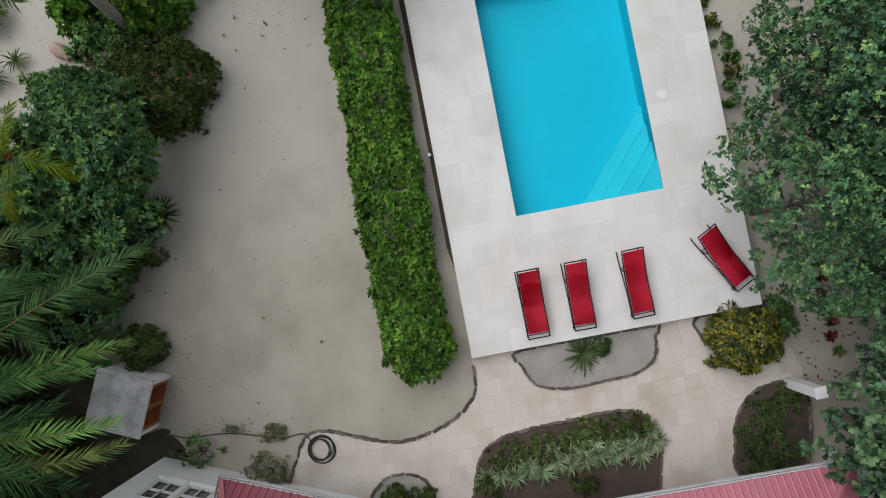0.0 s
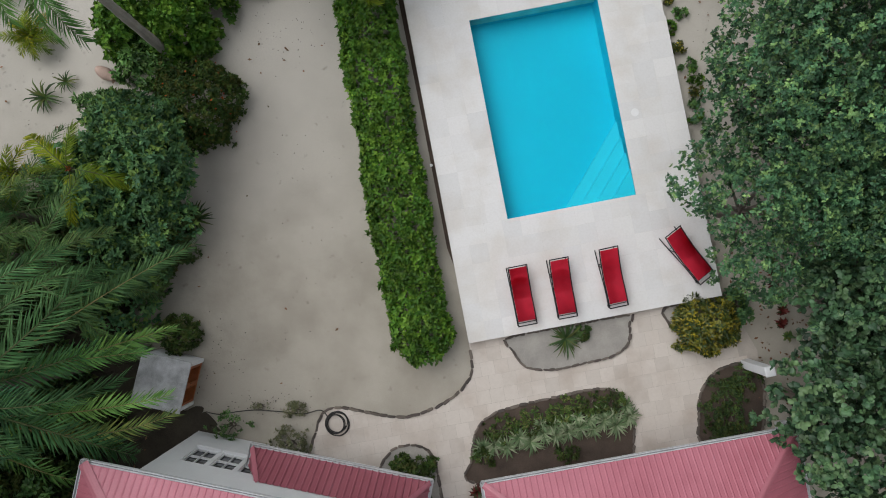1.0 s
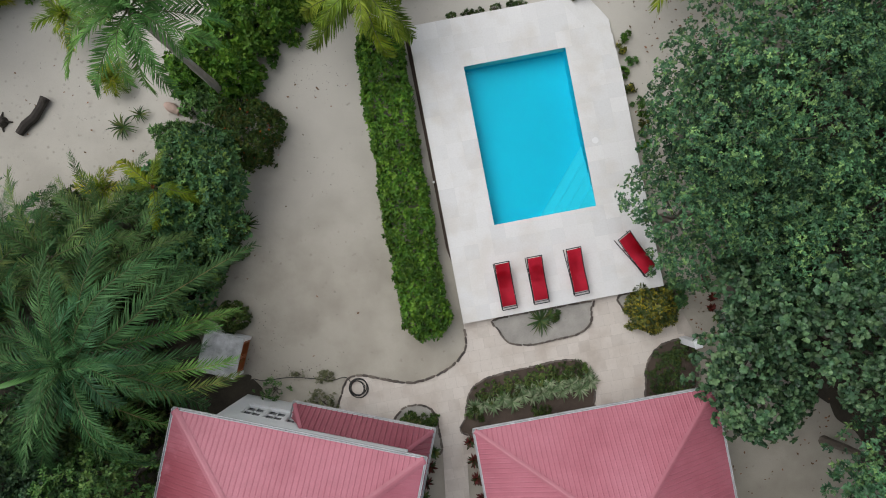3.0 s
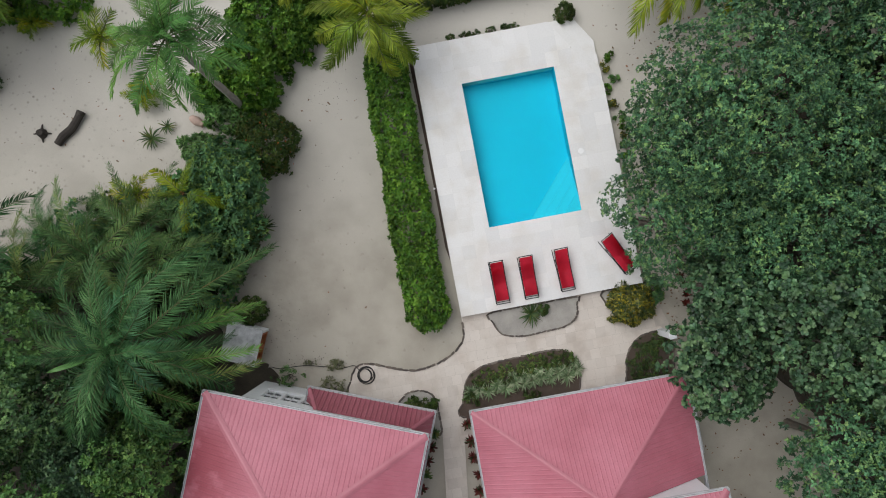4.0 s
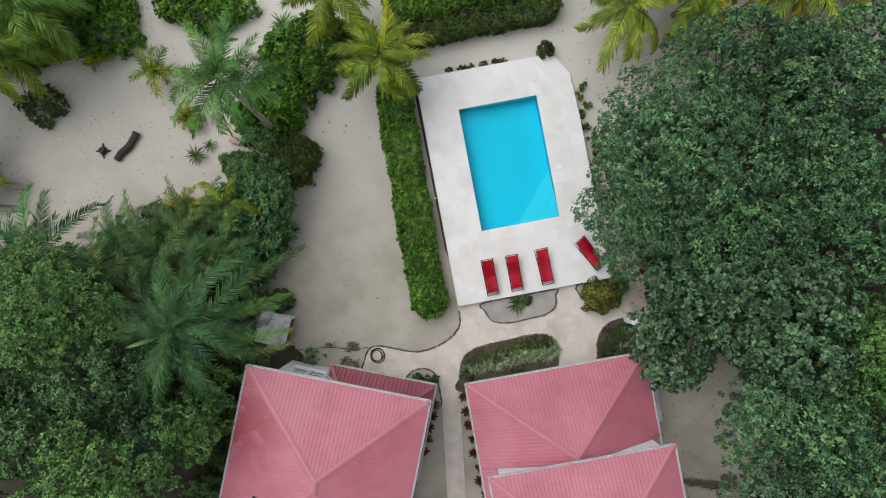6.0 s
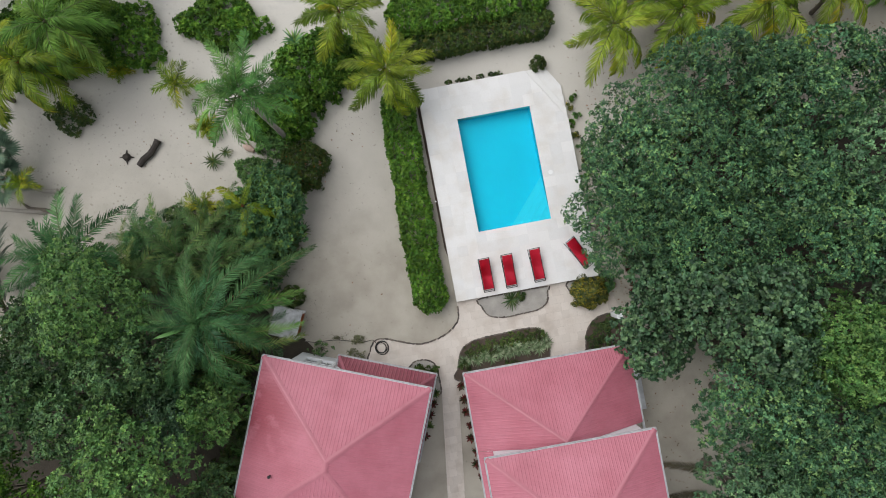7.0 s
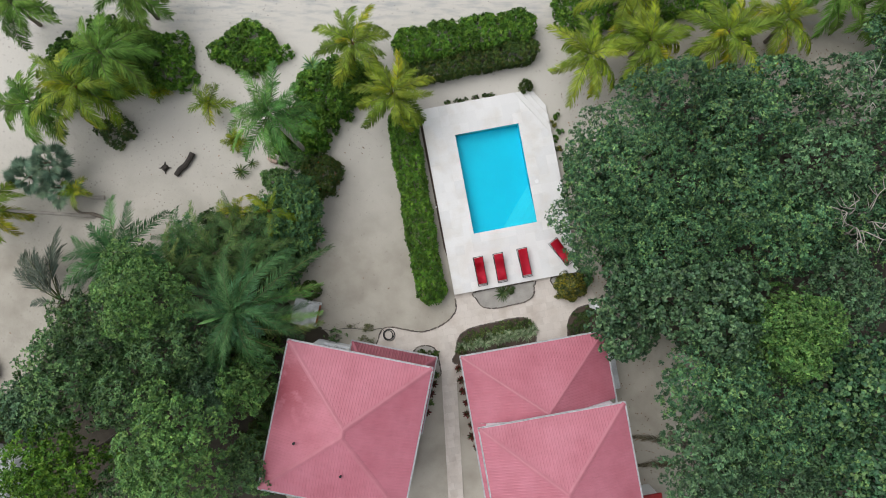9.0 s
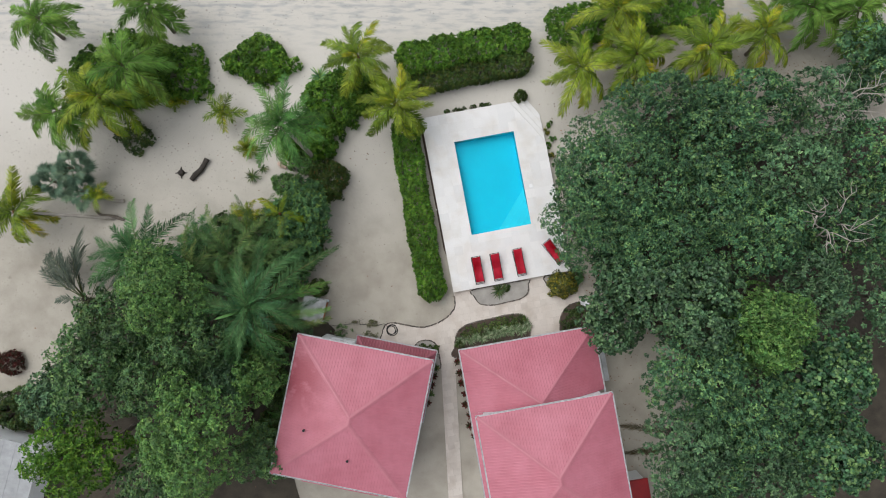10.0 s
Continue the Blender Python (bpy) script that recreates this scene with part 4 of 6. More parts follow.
pool = thing("swimming_pool", TERRACE, "rectangular turquoise swimming pool filled with clear water", "pool", kind="structure")
PB, PZ = -0.46, 0.36
bm = bmesh.new()
box(bm, PU0 - 0.1, PV0 - 0.1, PB - 0.15, PU1 + 0.1, PV1 + 0.1, PB)
part("pool_floor", bm, POOL_TILE, pool)
for x0, y0, x1, y1 in ((PU0 - 0.15, PV0 - 0.15, PU0, PV1 + 0.15), (PU1, PV0 - 0.15, PU1 + 0.15, PV1 + 0.15), (PU0, PV0 - 0.15, PU1, PV0), (PU0, PV1, PU1, PV1 + 0.15)):
    bm = bmesh.new()
    box(bm, x0, y0, PB, x1, y1, DZ - 0.02)
    part("pool_wall", bm, POOL_TILE, pool)
for i in range(4):
    s, z = 2.25 - 0.5 * i, PB + 0.2 * (i + 1)
    bm = bmesh.new()
    slab(bm, [(PU1, PV0), (PU1, PV0 + s * 1.15), (PU1 - s, PV0)], PB, z)
    part("pool_step", bm, POOL_STEP, pool)
bm = bmesh.new()
bmesh.ops.create_grid(bm, x_segments=1, y_segments=1, size=0.5)
for v in bm.verts:
    v.co = Vector(((PU0 + PU1) / 2 + v.co.x * (PU1 - PU0), (PV0 + PV1) / 2 + v.co.y * (PV1 - PV0), PZ))
water = part("water", bm, WATER, pool, "clear still pool water")
water.visible_shadow = False

# dark strip added for the shade between hedge and terrace, in soil colour
strip = thing("soil_strip", TERRACE, "narrow dark strip standing in for the shade along the terrace edge", "soil")
bm = bmesh.new()
slab(bm, [(-0.12, 3.2), (-0.01, 2.6), (-0.01, 12.6), (-0.18, 12.6), (-0.13, 8.0)], -0.08, 0.03)
part("soil", bm, SOIL, strip)

# ---- paved paths with planted beds cut out of them ----
south_edge = [TERRACE @ Vector((u, -0.03, 0)) for u in (0, DW + 0.1)]
yard_curve = curve_through([(0.92, -3.1), (0.98, -4.1), (0.33, -4.88), (-0.65, -5.36), (-1.46, -5.5), (-2.4, -5.35), (-3.3, -5.2), (-3.9, -5.35), (-4.2, -6.1), (-4.5, -7.2)], 5)
PAVED = [(south_edge[0].x, south_edge[0].y)] + yard_curve[1:] + [(-4.6, -7.4), (-1.2, -7.9), (-0.15, -7.6), (0.05, -8.4), (0.55, -17.0), (1.0, -26.0), (2.05, -26.0), (1.55, -17.0), (1.05, -8.6), (10.6, -7.0), (10.4, -3.3), (south_edge[1].x + 0.15, south_edge[1].y)]
paving = thing("paved_path", pose(0, 0, 0), "pale beige stone paving with fine joints", "path", kind="structure")
bm = bmesh.new()
slab(bm, PAVED, -0.1, 0.038)
part("path_bed", bm, PAVE_BED, paving)

yard_edge = thing("stone_edging", pose(0, 0, 0), "rough dark stones edging the sand yard", "edging")
stones_along(yard_edge, yard_curve[2:], 3)


def bed(control, material, label, seed, closed=True):
    """A planted bed: soil inside a ring of edging stones."""
    line = curve_through(control, 6, True)
    t = thing("planting_bed", pose(0, 0, 0), label, "planting bed")
    bm = bmesh.new()
    slab(bm, line, -0.05, 0.055)
    part("soil", bm, material, t)
    stones_along(t, line + line[:1], seed, 0.24, 0.1, 0.06)
    return t


def deck_pt(u, v):
    p = TERRACE @ Vector((u, v, 0))
    return p.x, p.y


bed([deck_pt(1.32, -0.1), deck_pt(1.38, -0.55), deck_pt(1.72, -1.15), deck_pt(2.6, -1.40), deck_pt(3.6, -1.38), deck_pt(4.6, -1.32), deck_pt(5.18, -0.98), deck_pt(5.32, -0.4), deck_pt(5.32, -0.1), deck_pt(3.3, -0.08)], LITTER_SAND, "bed of grey sand edged with stones below the terrace", 5)
bed([(0.96, -7.6), (0.98, -6.9), (1.14, -5.95), (1.6, -5.45), (2.45, -5.13), (3.9, -4.8), (5.0, -4.57), (5.75, -4.65), (6.2, -5.2), (6.32, -5.9), (6.28, -6.9), (6.1, -7.5), (3.6, -7.9)], SOIL, "bed of dark soil edged with stones beside the pink-roofed house", 6)
bed([(-2.0, -7.4), (-1.72, -6.68), (-1.3, -6.44), (-0.7, -6.46), (-0.28, -6.8), (-0.1, -7.5), (-0.05, -8.4), (-0.9, -8.2)], LITTER_SAND, "small shrub bed edged with stones beside the porch", 7)
bed([deck_pt(6.55, -0.1), deck_pt(6.6, -0.6), deck_pt(7.0, -1.15), deck_pt(7.8, -1.35), deck_pt(8.5, -1.1), deck_pt(8.6, -0.1), deck_pt(7.6, -0.08)], LITTER_SAND, "sandy bed edged with stones round a croton bush", 8)
bed([(10.3, -3.75), (9.6, -3.75), (8.95, -4.05), (8.52, -4.7), (8.45, -5.4), (8.6, -6.4), (10.2, -6.6), (10.6, -5.0)], SOIL, "shady bed of dark soil and low plants", 9)


# ---- houses ----
def house_left():
    """Two-storey white house with a pink hip roof and a lower porch roof round its north-east corner."""
    w, d, z = 8.54, 8.75, 5.58
    t = thing("house", pose(-8.91, -5.44, 0, 0, 0, -11.1), "white two-storey house with a pink ribbed metal hip roof", "house", "pink-roofed houses")
    hip_roof(t, 0, -d, w, 0, z, 1.45, PINK_STAINED)
    i = 0.62
    n, k = 0.35, 0.94
    wall(t, (w - i, -n), (k, -n), 0, z - 0.1, [(w - i - x1, w - i - x0, 1.62, 3.0) for x0, x1 in ((3.2, 3.9), (2.36, 3.06), (1.52, 2.22))])
    wall(t, (k, -n - 0.21), (k, -d + i + 0.21), 0, z - 0.1, [(2.0, 3.0, 3.2, 4.4)])
    wall(t, (k, -d + i), (w - i, -d + i), 0, z - 0.1)
    wall(t, (w - i, -d + i + 0.21), (w - i, -n - 0.21), 0, z - 0.1, [(2.2, 3.1, 3.2, 4.4), (5, 5.9, 3.2, 4.4)])
    bm = bmesh.new()
    box(bm, 0.05, -d + 0.05, z - 0.2, w - 0.05, -0.05, z - 0.17)
    part("soffit", bm, WHITE, t)
    # porch roof: a strip along the north wall from the windows on, turning down the east side
    pz, x0, x1, y1 = 2.36, 3.34, 8.74, 0.22
    rise = 1.2
    n0, n1 = (x0, y1, pz), (x1, y1, pz)
    ia, ib = (x0 + 0.6, -0.34, pz + rise), (w - i + 0.01, -0.34, pz + rise)
    es, et = (x1, -4.6, pz), (w - i + 0.01, -4.6, pz + rise)
    roof_plane("porch_roof_slope", n1, n0, ia, ib, t, 0.20, 0.03, PINK_OLD)
    roof_plane("porch_roof_slope", es, n1, ib, et, t, 0.20, 0.03, PINK_OLD)
    roof_plane("porch_roof_slope", n0, (x0, -0.34, pz), (x0 + 0.6, -0.34, pz + rise), (x0 + 0.6, -0.34, pz + rise), t, 0.20, 0.03, PINK_OLD)
    for a, b in ((n0, ia), (n1, ib)):
        bm = bmesh.new()
        cap(bm, Vector(a) + Vector((0, 0, 0.05)), Vector(b) + Vector((0, 0, 0.05)), 0.08)
        part("hip_cap", bm, PINK_CAP, t)
    eaves(t, [n0, (x0, -0.34, pz)])
    eaves(t, [n1, n0])
    eaves(t, [es, n1])
    for x, y in ((x1 - 0.45, -0.9), (x1 - 0.45, -2.6), (x1 - 0.45, -4.4)):
        bm = bmesh.new()
        box(bm, x - 0.06, y - 0.06, 0, x + 0.06, y + 0.06, pz - 0.02, 0.01)
        part("porch_post", bm, FRAME, t)
    # a lower roof at the back
    roof_plane("back_porch_slope", (1.6, -d - 1.2, 2.6), (6.8, -d - 1.2, 2.6), (6.8, -d + i, 3.2), (1.6, -d + i, 3.2), t)
    for x in (1.75, 6.65):
        bm = bmesh.new()
        box(bm, x - 0.06, -d - 1.1, 0, x + 0.06, -d - 0.98, 2.6, 0.01)
        part("porch_post", bm, FRAME, t)
    for x, y in ((1.6, -5.6), (4.6, -6.9)):
        zz = z + (1.45 / (w / 2)) * min(x, w - x, -y, d + y)
        bm = bmesh.new()
        tube(bm, [(x, y, zz - 0.1), (x, y, zz + 0.22)], 0.05, 8)
        tube(bm, [(x, y, zz + 0.2), (x, y, zz + 0.25)], 0.08, 8)
        part("vent_pipe", bm, BLACK, t)


def house_right():
    """White house whose lower pink hip roof runs out from under a taller two-storey block."""
    t = thing("house", pose(1.24, -6.77, 0, 0, 0, 10.2), "white house with two tiers of pink ribbed metal roofs", "house", "pink-roofed houses")
    w, z, back = 9.03, 3.0, -13.2
    D, C = (0, 0, z), (w, 0, z)
    apex, meet = (w / 2, -3.95, 5.15), (w / 2, -4.21, 5.15)
    roof_plane("lower_roof_slope", C, D, apex, apex, t)
    roof_plane("lower_roof_slope", D, (0, -4.21, z), meet, apex, t)
    roof_plane("lower_roof_slope", (w, -4.21, z), C, apex, meet, t)
    roof_plane("lower_roof_slope", (0, -4.22, z), (0, back, z), (0.79, back, z + 0.4), (0.79, -4.22, z + 0.4), t)
    for a in (C, D):
        bm = bmesh.new()
        cap(bm, Vector(a) + Vector((0, 0, 0.04)), Vector(apex) + Vector((0, 0, 0.04)), 0.10)
        part("hip_cap", bm, PINK_CAP, t)
    eaves(t, [(w, -4.9, z), C, D, (0, back, z)])
    i = 0.6
    wall(t, (w - i, -1.7), (i, -1.7), 0, z - 0.1, [(1.2, 2.2, 1.0, 2.2), (5.2, 6.2, 1.0, 2.2)])
    wall(t, (i, -1.91), (i, back + 0.4), 0, z - 0.1, [(2.0, 3.0, 1.0, 2.2)])
    wall(t, (w - i, -4.0), (w - i, -1.91), 0, z - 0.1)
    bm = bmesh.new()
    box(bm, 9.75, -4.3, -0.05, 10.1, -0.6, 0.16, 0.02)
    part("concrete_plinth", bm, GUTTER, t, "pale concrete ledge along the wall")
    # upper block
    x0, x1, y1, uz = 0.30, 8.90, -3.93, 5.66
    d = 8.8
    hip_roof(t, x0, y1 - d, x1, y1, uz, 1.45)
    wall(t, (x1 - 0.3, y1 - 0.3), (x0 + 0.5, y1 - 0.3), 0.0, uz - 0.1, name="upper_wall")
    wall(t, (x1 - 0.55, y1 - d + 0.5), (x1 - 0.55, y1 - 0.51), 0.0, uz - 0.1, [(2, 3, 3.4, 4.6), (5, 6, 3.4, 4.6)], name="upper_wall")
    wall(t, (x0 + 0.5, y1 - 0.51), (x0 + 0.5, y1 - d + 0.5), 0.0, uz - 0.1, name="upper_wall")
    wall(t, (x0 + 0.71, y1 - d + 0.5), (x1 - 0.76, y1 - d + 0.5), 0.0, uz - 0.1, name="upper_wall")
    bm = bmesh.new()
    box(bm, x0 + 0.05, y1 - d + 0.05, uz - 0.2, x1 - 0.05, y1 - 0.05, uz - 0.17)
    part("soffit", bm, WHITE, t)


house_left()
house_right()


# ---- pump hut with timber louvre doors ----
def pump_hut():
    t = thing("pump_hut", pose(-7.90, -3.58, 0, 0, 0, -13.0), "small white concrete pump hut with orange timber doors", "hut")
    w, d, h = 1.50, 1.56, 1.2
    bm = bmesh.new()
    for q in ((-w, -0.12, 0, 0, 0, h), (-w, -d, 0, 0, -d + 0.12, h), (-w, -d + 0.12, 0, -w + 0.12, -0.12, h)):
        box(bm, *q)
    part("hut_wall", bm, WHITE, t)
    bm = bmesh.new()
    box(bm, -w - 0.05, -d - 0.05, h, 0.05, 0.05, h + 0.1, 0.02)
    part("hut_roof", bm, MOSS_CONCRETE, t, "flat concrete roof stained with grey mould")
    for s in (0, 1):
        y0 = -0.14 - s * 0.645
        bm = bmesh.new()
        for a in ((-0.06, y0 - 0.63, 0.05, -0.02, y0 - 0.55, h - 0.03), (-0.06, y0 - 0.08, 0.05, -0.02, y0, h - 0.03), (-0.06, y0 - 0.55, 0.05, -0.02, y0 - 0.08, 0.14), (-0.06, y0 - 0.55, h - 0.12, -0.02, y0 - 0.08, h - 0.03)):
            box(bm, *a)
        door = part("door", bm, TIMBER, t, "varnished louvre door")
        for k in range(9):
            bm = bmesh.new()
            zz = 0.19 + k * 0.105
            beam(bm, (-0.04, y0 - 0.55, zz), (-0.04, y0 - 0.08, zz), 0.012, 0.085, (0.8, 0, 0.6))
            part("louvre", bm, TIMBER, door)
        bm = bmesh.new()
        tube(bm, [(-0.01, y0 - (0.58 if s == 0 else 0.05), 0.6), (-0.01, y0 - (0.58 if s == 0 else 0.05), 0.72)], 0.012, 6)
        part("handle", bm, BLACK, door)


pump_hut()


# ---- sun loungers ----
def sun_lounger():
    """A sling lounger: two bent side rails, cross bars, four legs and one red fabric sling. Foot towards -y."""
    t = thing("sun_lounger", pose(0, 0, 0), "black metal sun lounger with a red fabric sling", "sun lounger", "loungers beside the pool")
    L, W = 1.92, 0.60

    def rail(s):
        y = (s - 0.5) * L
        return y, 0.30 + 0.10 * math.sin(s * 3.6 + 0.2) * (1 - s) + 0.78 * max(0.0, s - 0.45) ** 1.25

    for x in (-W / 2, W / 2):
        bm = bmesh.new()
        tube(bm, [(x, *rail(k / 16)) for k in range(17)], 0.018, 6)
        part("side_rail", bm, BLACK, t, smooth=True)
        for s, out in ((0.10, -0.12), (0.70, 0.10)):
            y, z = rail(s)
            bm = bmesh.new()
            tube(bm, [(x, y, z), (x, y + out * 0.5, z * 0.5), (x, y + out, 0.012)], 0.016, 6)
            part("leg", bm, BLACK, t, smooth=True)
    for x in (-W / 2 - 0.01, W / 2 + 0.01):
        bm = bmesh.new()
        tube(bm, [(x, (k / 10 - 0.49) * L * 0.99, 0.16 + 0.10 * math.cos((k / 10 - 0.25) * 4.2)) for k in range(11)], 0.017, 6)
        part("base_rail", bm, BLACK, t, smooth=True)
    for s in (0.0, 1.0):
        y, z = rail(s)
        bm = bmesh.new()
        tube(bm, [(-W / 2 - 0.015, y, z), (W / 2 + 0.015, y, z)], 0.018, 6)
        part("cross_bar", bm, BLACK, t, smooth=True)
    for y in (-0.5 * L * 0.8 - 0.12, 0.70 * L - 0.5 * L + 0.1):
        bm = bmesh.new()
        tube(bm, [(-W / 2, y, 0.03), (W / 2, y, 0.03)], 0.013, 6)
        part("leg_brace", bm, BLACK, t, smooth=True)
    bm = bmesh.new()
    rows = []
    for k in range(25):
        s = 0.075 + 0.9 * k / 24
        y, z = rail(s)
        rows.append([bm.verts.new((W * (j / 6 - 0.5) * 0.93, y, z + 0.012 - 0.035 * (1 - (j / 3 - 1) ** 2))) for j in range(7)])
    for a, b in zip(rows, rows[1:]):
        for j in range(6):
            bm.faces.new((a[j], a[j + 1], b[j + 1], b[j]))
    bmesh.ops.solidify(bm, geom=bm.faces[:], thickness=0.008)
    part("sling", bm, RED, t, "red woven fabric sling", smooth=True)
    return t


lounger = sun_lounger()
SEATS = [(2.60, -1.46, 11.0), (3.90, -1.22, 10.6), (5.50, -0.88, 12.5), (7.93, -0.18, 39.0)]
lounger.matrix_basis = pose(SEATS[0][0], SEATS[0][1], DZ, 0, 0, SEATS[0][2])
for x, y, a in SEATS[1:]:
    copy_thing(lounger, pose(x, y, DZ, 0, 0, a))

# ---- small fittings ----
lid = thing("skimmer_lid", TERRACE @ pose(6.75, 6.4, DZ), "round white plastic skimmer lid in the terrace", "lid")
bm = bmesh.new()
tube(bm, [(0, 0, 0.0), (0, 0, 0.012), (0, 0, 0.016)], [0.13, 0.13, 0.11], 20)
part("cover", bm, PVC, lid)
bm = bmesh.new()
tube(bm, [(0, 0, 0.016), (0, 0, 0.022)], [0.03, 0.02], 10)
part("knob", bm, PVC, lid)
spot = thing("path_light", TERRACE @ pose(-0.12, 5.95, 0), "small white garden light beside the terrace", "garden light")
bm = bmesh.new()
tube(bm, [(0, 0, -0.05), (0, 0, 0.38)], 0.018, 6)
part("stake", bm, BLACK, spot)
bm = bmesh.new()
tube(bm, [(0, 0, 0.38), (0, 0, 0.44), (0, 0, 0.47)], [0.05, 0.05, 0.02], 10)
part("lamp_head", bm, PVC, spot)
pillar = thing("white_pillar", pose(10.0, -3.72, 0, 0, 0, 12), "plain white masonry pillar under the trees", "pillar")
bm = bmesh.new()
box(bm, -0.14, -0.14, -0.05, 0.14, 0.14, 1.75, 0.015)
part("shaft", bm, WHITE, pillar)
bm = bmesh.new()
box(bm, -0.16, -0.16, 1.75, 0.16, 0.16, 1.82, 0.02)
part("cap", bm, WHITE, pillar)

hose = thing("garden_hose", pose(-3.46, -5.69, 0.05), "coiled black rubber garden hose on the paving", "hose")
g = random.Random(4)
pts = []
for i in range(6 * 28):
    a = i / 28 * 2 * math.pi
    r = 0.34 + 0.06 * math.sin(i / 28 * 2.1) + 0.03 * math.sin(a * 1.3 + 1)
    pts.append((r * math.cos(a) + 0.02 * math.sin(i / 28), r * math.sin(a) + 0.015 * math.cos(i / 20), 0.02 + 0.02 * (i / 28) * 0.7))
bm = bmesh.new()
tube(bm, pts, 0.016, 6)
part("coil", bm, RUBBER, hose, smooth=True)
bm = bmesh.new()
tube(bm, [(x, y, 0.0) for x, y in curve_through([(-0.30, 0.20), (-0.55, 0.42), (-1.1, 0.30), (-1.8, 0.36), (-2.6, 0.42), (-3.2, 0.38), (-3.9, 0.28), (-4.35, 0.36)], 8)], 0.016, 6)
part("feed_line", bm, RUBBER, hose, smooth=True)

log = thing("driftwood_log", pose(-17.03, 5.6, 0.1, 0, 0, 48), "dark weathered driftwood log lying on the sand", "log")
bm = bmesh.new()
tube(bm, [(-0.95, 0, 0), (-0.5, 0.05, 0.02), (0, -0.03, 0.05), (0.5, 0.06, 0.06), (0.9, 0.16, 0.1)], [0.17, 0.2, 0.19, 0.17, 0.2], 9)
part("log_body", bm, DRIFT, log)
bm = bmesh.new()
tube(bm, [(0.7, 0.1, 0.1), (0.85, 0.0, 0.3)], [0.09, 0.05], 6)
part("branch_stub", bm, DRIFT, log)
stump = thing("tree_stump", pose(-18.43, 5.41, 0), "small dark weathered tree stump in the sand", "stump")
bm = bmesh.new()
tube(bm, [(0, 0, -0.1), (0, 0, 0.12), (0.02, 0, 0.3)], [0.26, 0.2, 0.15], 9)
part("stump_body", bm, DRIFT, stump)
for i in range(4):
    bm = bmesh.new()
    a = i * 1.6
    tube(bm, [(0.1 * math.cos(a), 0.1 * math.sin(a), 0.1), (0.42 * math.cos(a), 0.42 * math.sin(a), -0.02)], [0.07, 0.03], 5)
    part("root", bm, DRIFT, stump)
urn = thing("clay_urn", pose(-11.25, 5.95, 0.14, 90, 0, 60), "faded terracotta urn lying on its side in the sand", "urn")
bm = bmesh.new()
tube(bm, [(0, 0, -0.35), (0, 0, -0.25), (0, 0, 0.0), (0, 0, 0.22), (0, 0, 0.3), (0, 0, 0.34)], [0.1, 0.16, 0.22, 0.15, 0.11, 0.15], 14)
part("body", bm, TERRACOTTA, urn, smooth=True)

shed = thing("garden_shed", pose(13.1, -17.3, 0, 0, 0, 10), "low white shed with a dark red roof", "shed")
bm = bmesh.new()
box(bm, -1.0, -1.6, 0, 1.0, 1.6, 2.2)
part("shed_wall", bm, WHITE, shed)
bm = bmesh.new()
box(bm, -1.15, -1.75, 2.2, 1.15, 1.75, 2.34, 0.03)
part("shed_roof", bm, RED_ROOF, shed)
barn = thing("outbuilding", pose(-29.3, -15.1, 0, 0, 0, -14), "outbuilding with a weathered grey sheet roof", "outbuilding")
bm = bmesh.new()
box(bm, -2.6, -3.0, 0, 2.0, 2.2, 2.6)
part("outbuilding_wall", bm, WHITE, barn)
for i in range(12):
    bm = bmesh.new()
    box(bm, -2.8 + i * 0.42, -3.2, 2.6 + (0.012 if i % 2 else 0), -2.8 + i * 0.42 + 0.43, 2.4, 2.64 + (0.012 if i % 2 else 0))
    part("roof_sheet", bm, GREY_ROOF, barn)


# ---- hedges ----
hedge("pool_hedge", [(-2.72, 9.3), (-2.17, 6.0), (-1.70, 3.2), (-1.10, -0.3), (-0.64, -2.6), (-0.46, -3.5)], 1.5, 1.05, HEDGE_LEAF, "clipped bright green hedge along the pool terrace", 21, 110, 0.14, 0.085, ripple=0.5)
hedge("beach_hedge", [(-3.0, 13.05), (1.5, 14.0), (6.05, 14.9)], 1.7, 1.5, HEDGE_LEAF, "broad bright green hedge on the beach side", 22, 90)
hedge("clipped_hedge", [(-2.7, 11.5), (1.8, 12.45), (6.3, 13.35)], 1.35, 1.15, TWO_TONE, "clipped darker hedge with reddish tips before the bright hedge", 24, 130, 0.12, 0.07, ripple=0.4)
hedge("beach_hedge", [(7.4, 15.4), (12.5, 16.3), (19.5, 17.3)], 2.2, 1.4, HEDGE_LEAF, "broad bright green hedge behind the palms", 23, 60)

# ---- palms on the beach side ----
GOLDEN = "coconut palm with yellow-green feathery fronds"
for i, (x, y, h, s, c) in enumerate([(-2.92, 9.4, 4.1, 0.98, 19), (-5.4, 12.4, 4.4, 0.95, 18), (9.1, 11.8, 4.2, 0.95, 17), (12.7, 12.6, 4.3, 1.0, 18), (17.6, 13.2, 4.0, 1.12, 19), (21.4, 14.4, 3.5, 0.95, 15), (-22.0, 9.7, 4.6, 1.12, 19), (11.6, 15.7, 4.2, 1.0, 16)]):
    palm(x, y, h, "gold", GOLDEN + (" beside the pool terrace" if i == 0 else " at the edge of the beach"), 30 + i, c, (0.5 * math.sin(i * 2.1), 0.4 * math.cos(i * 1.3)), s, low=-24, high=72)
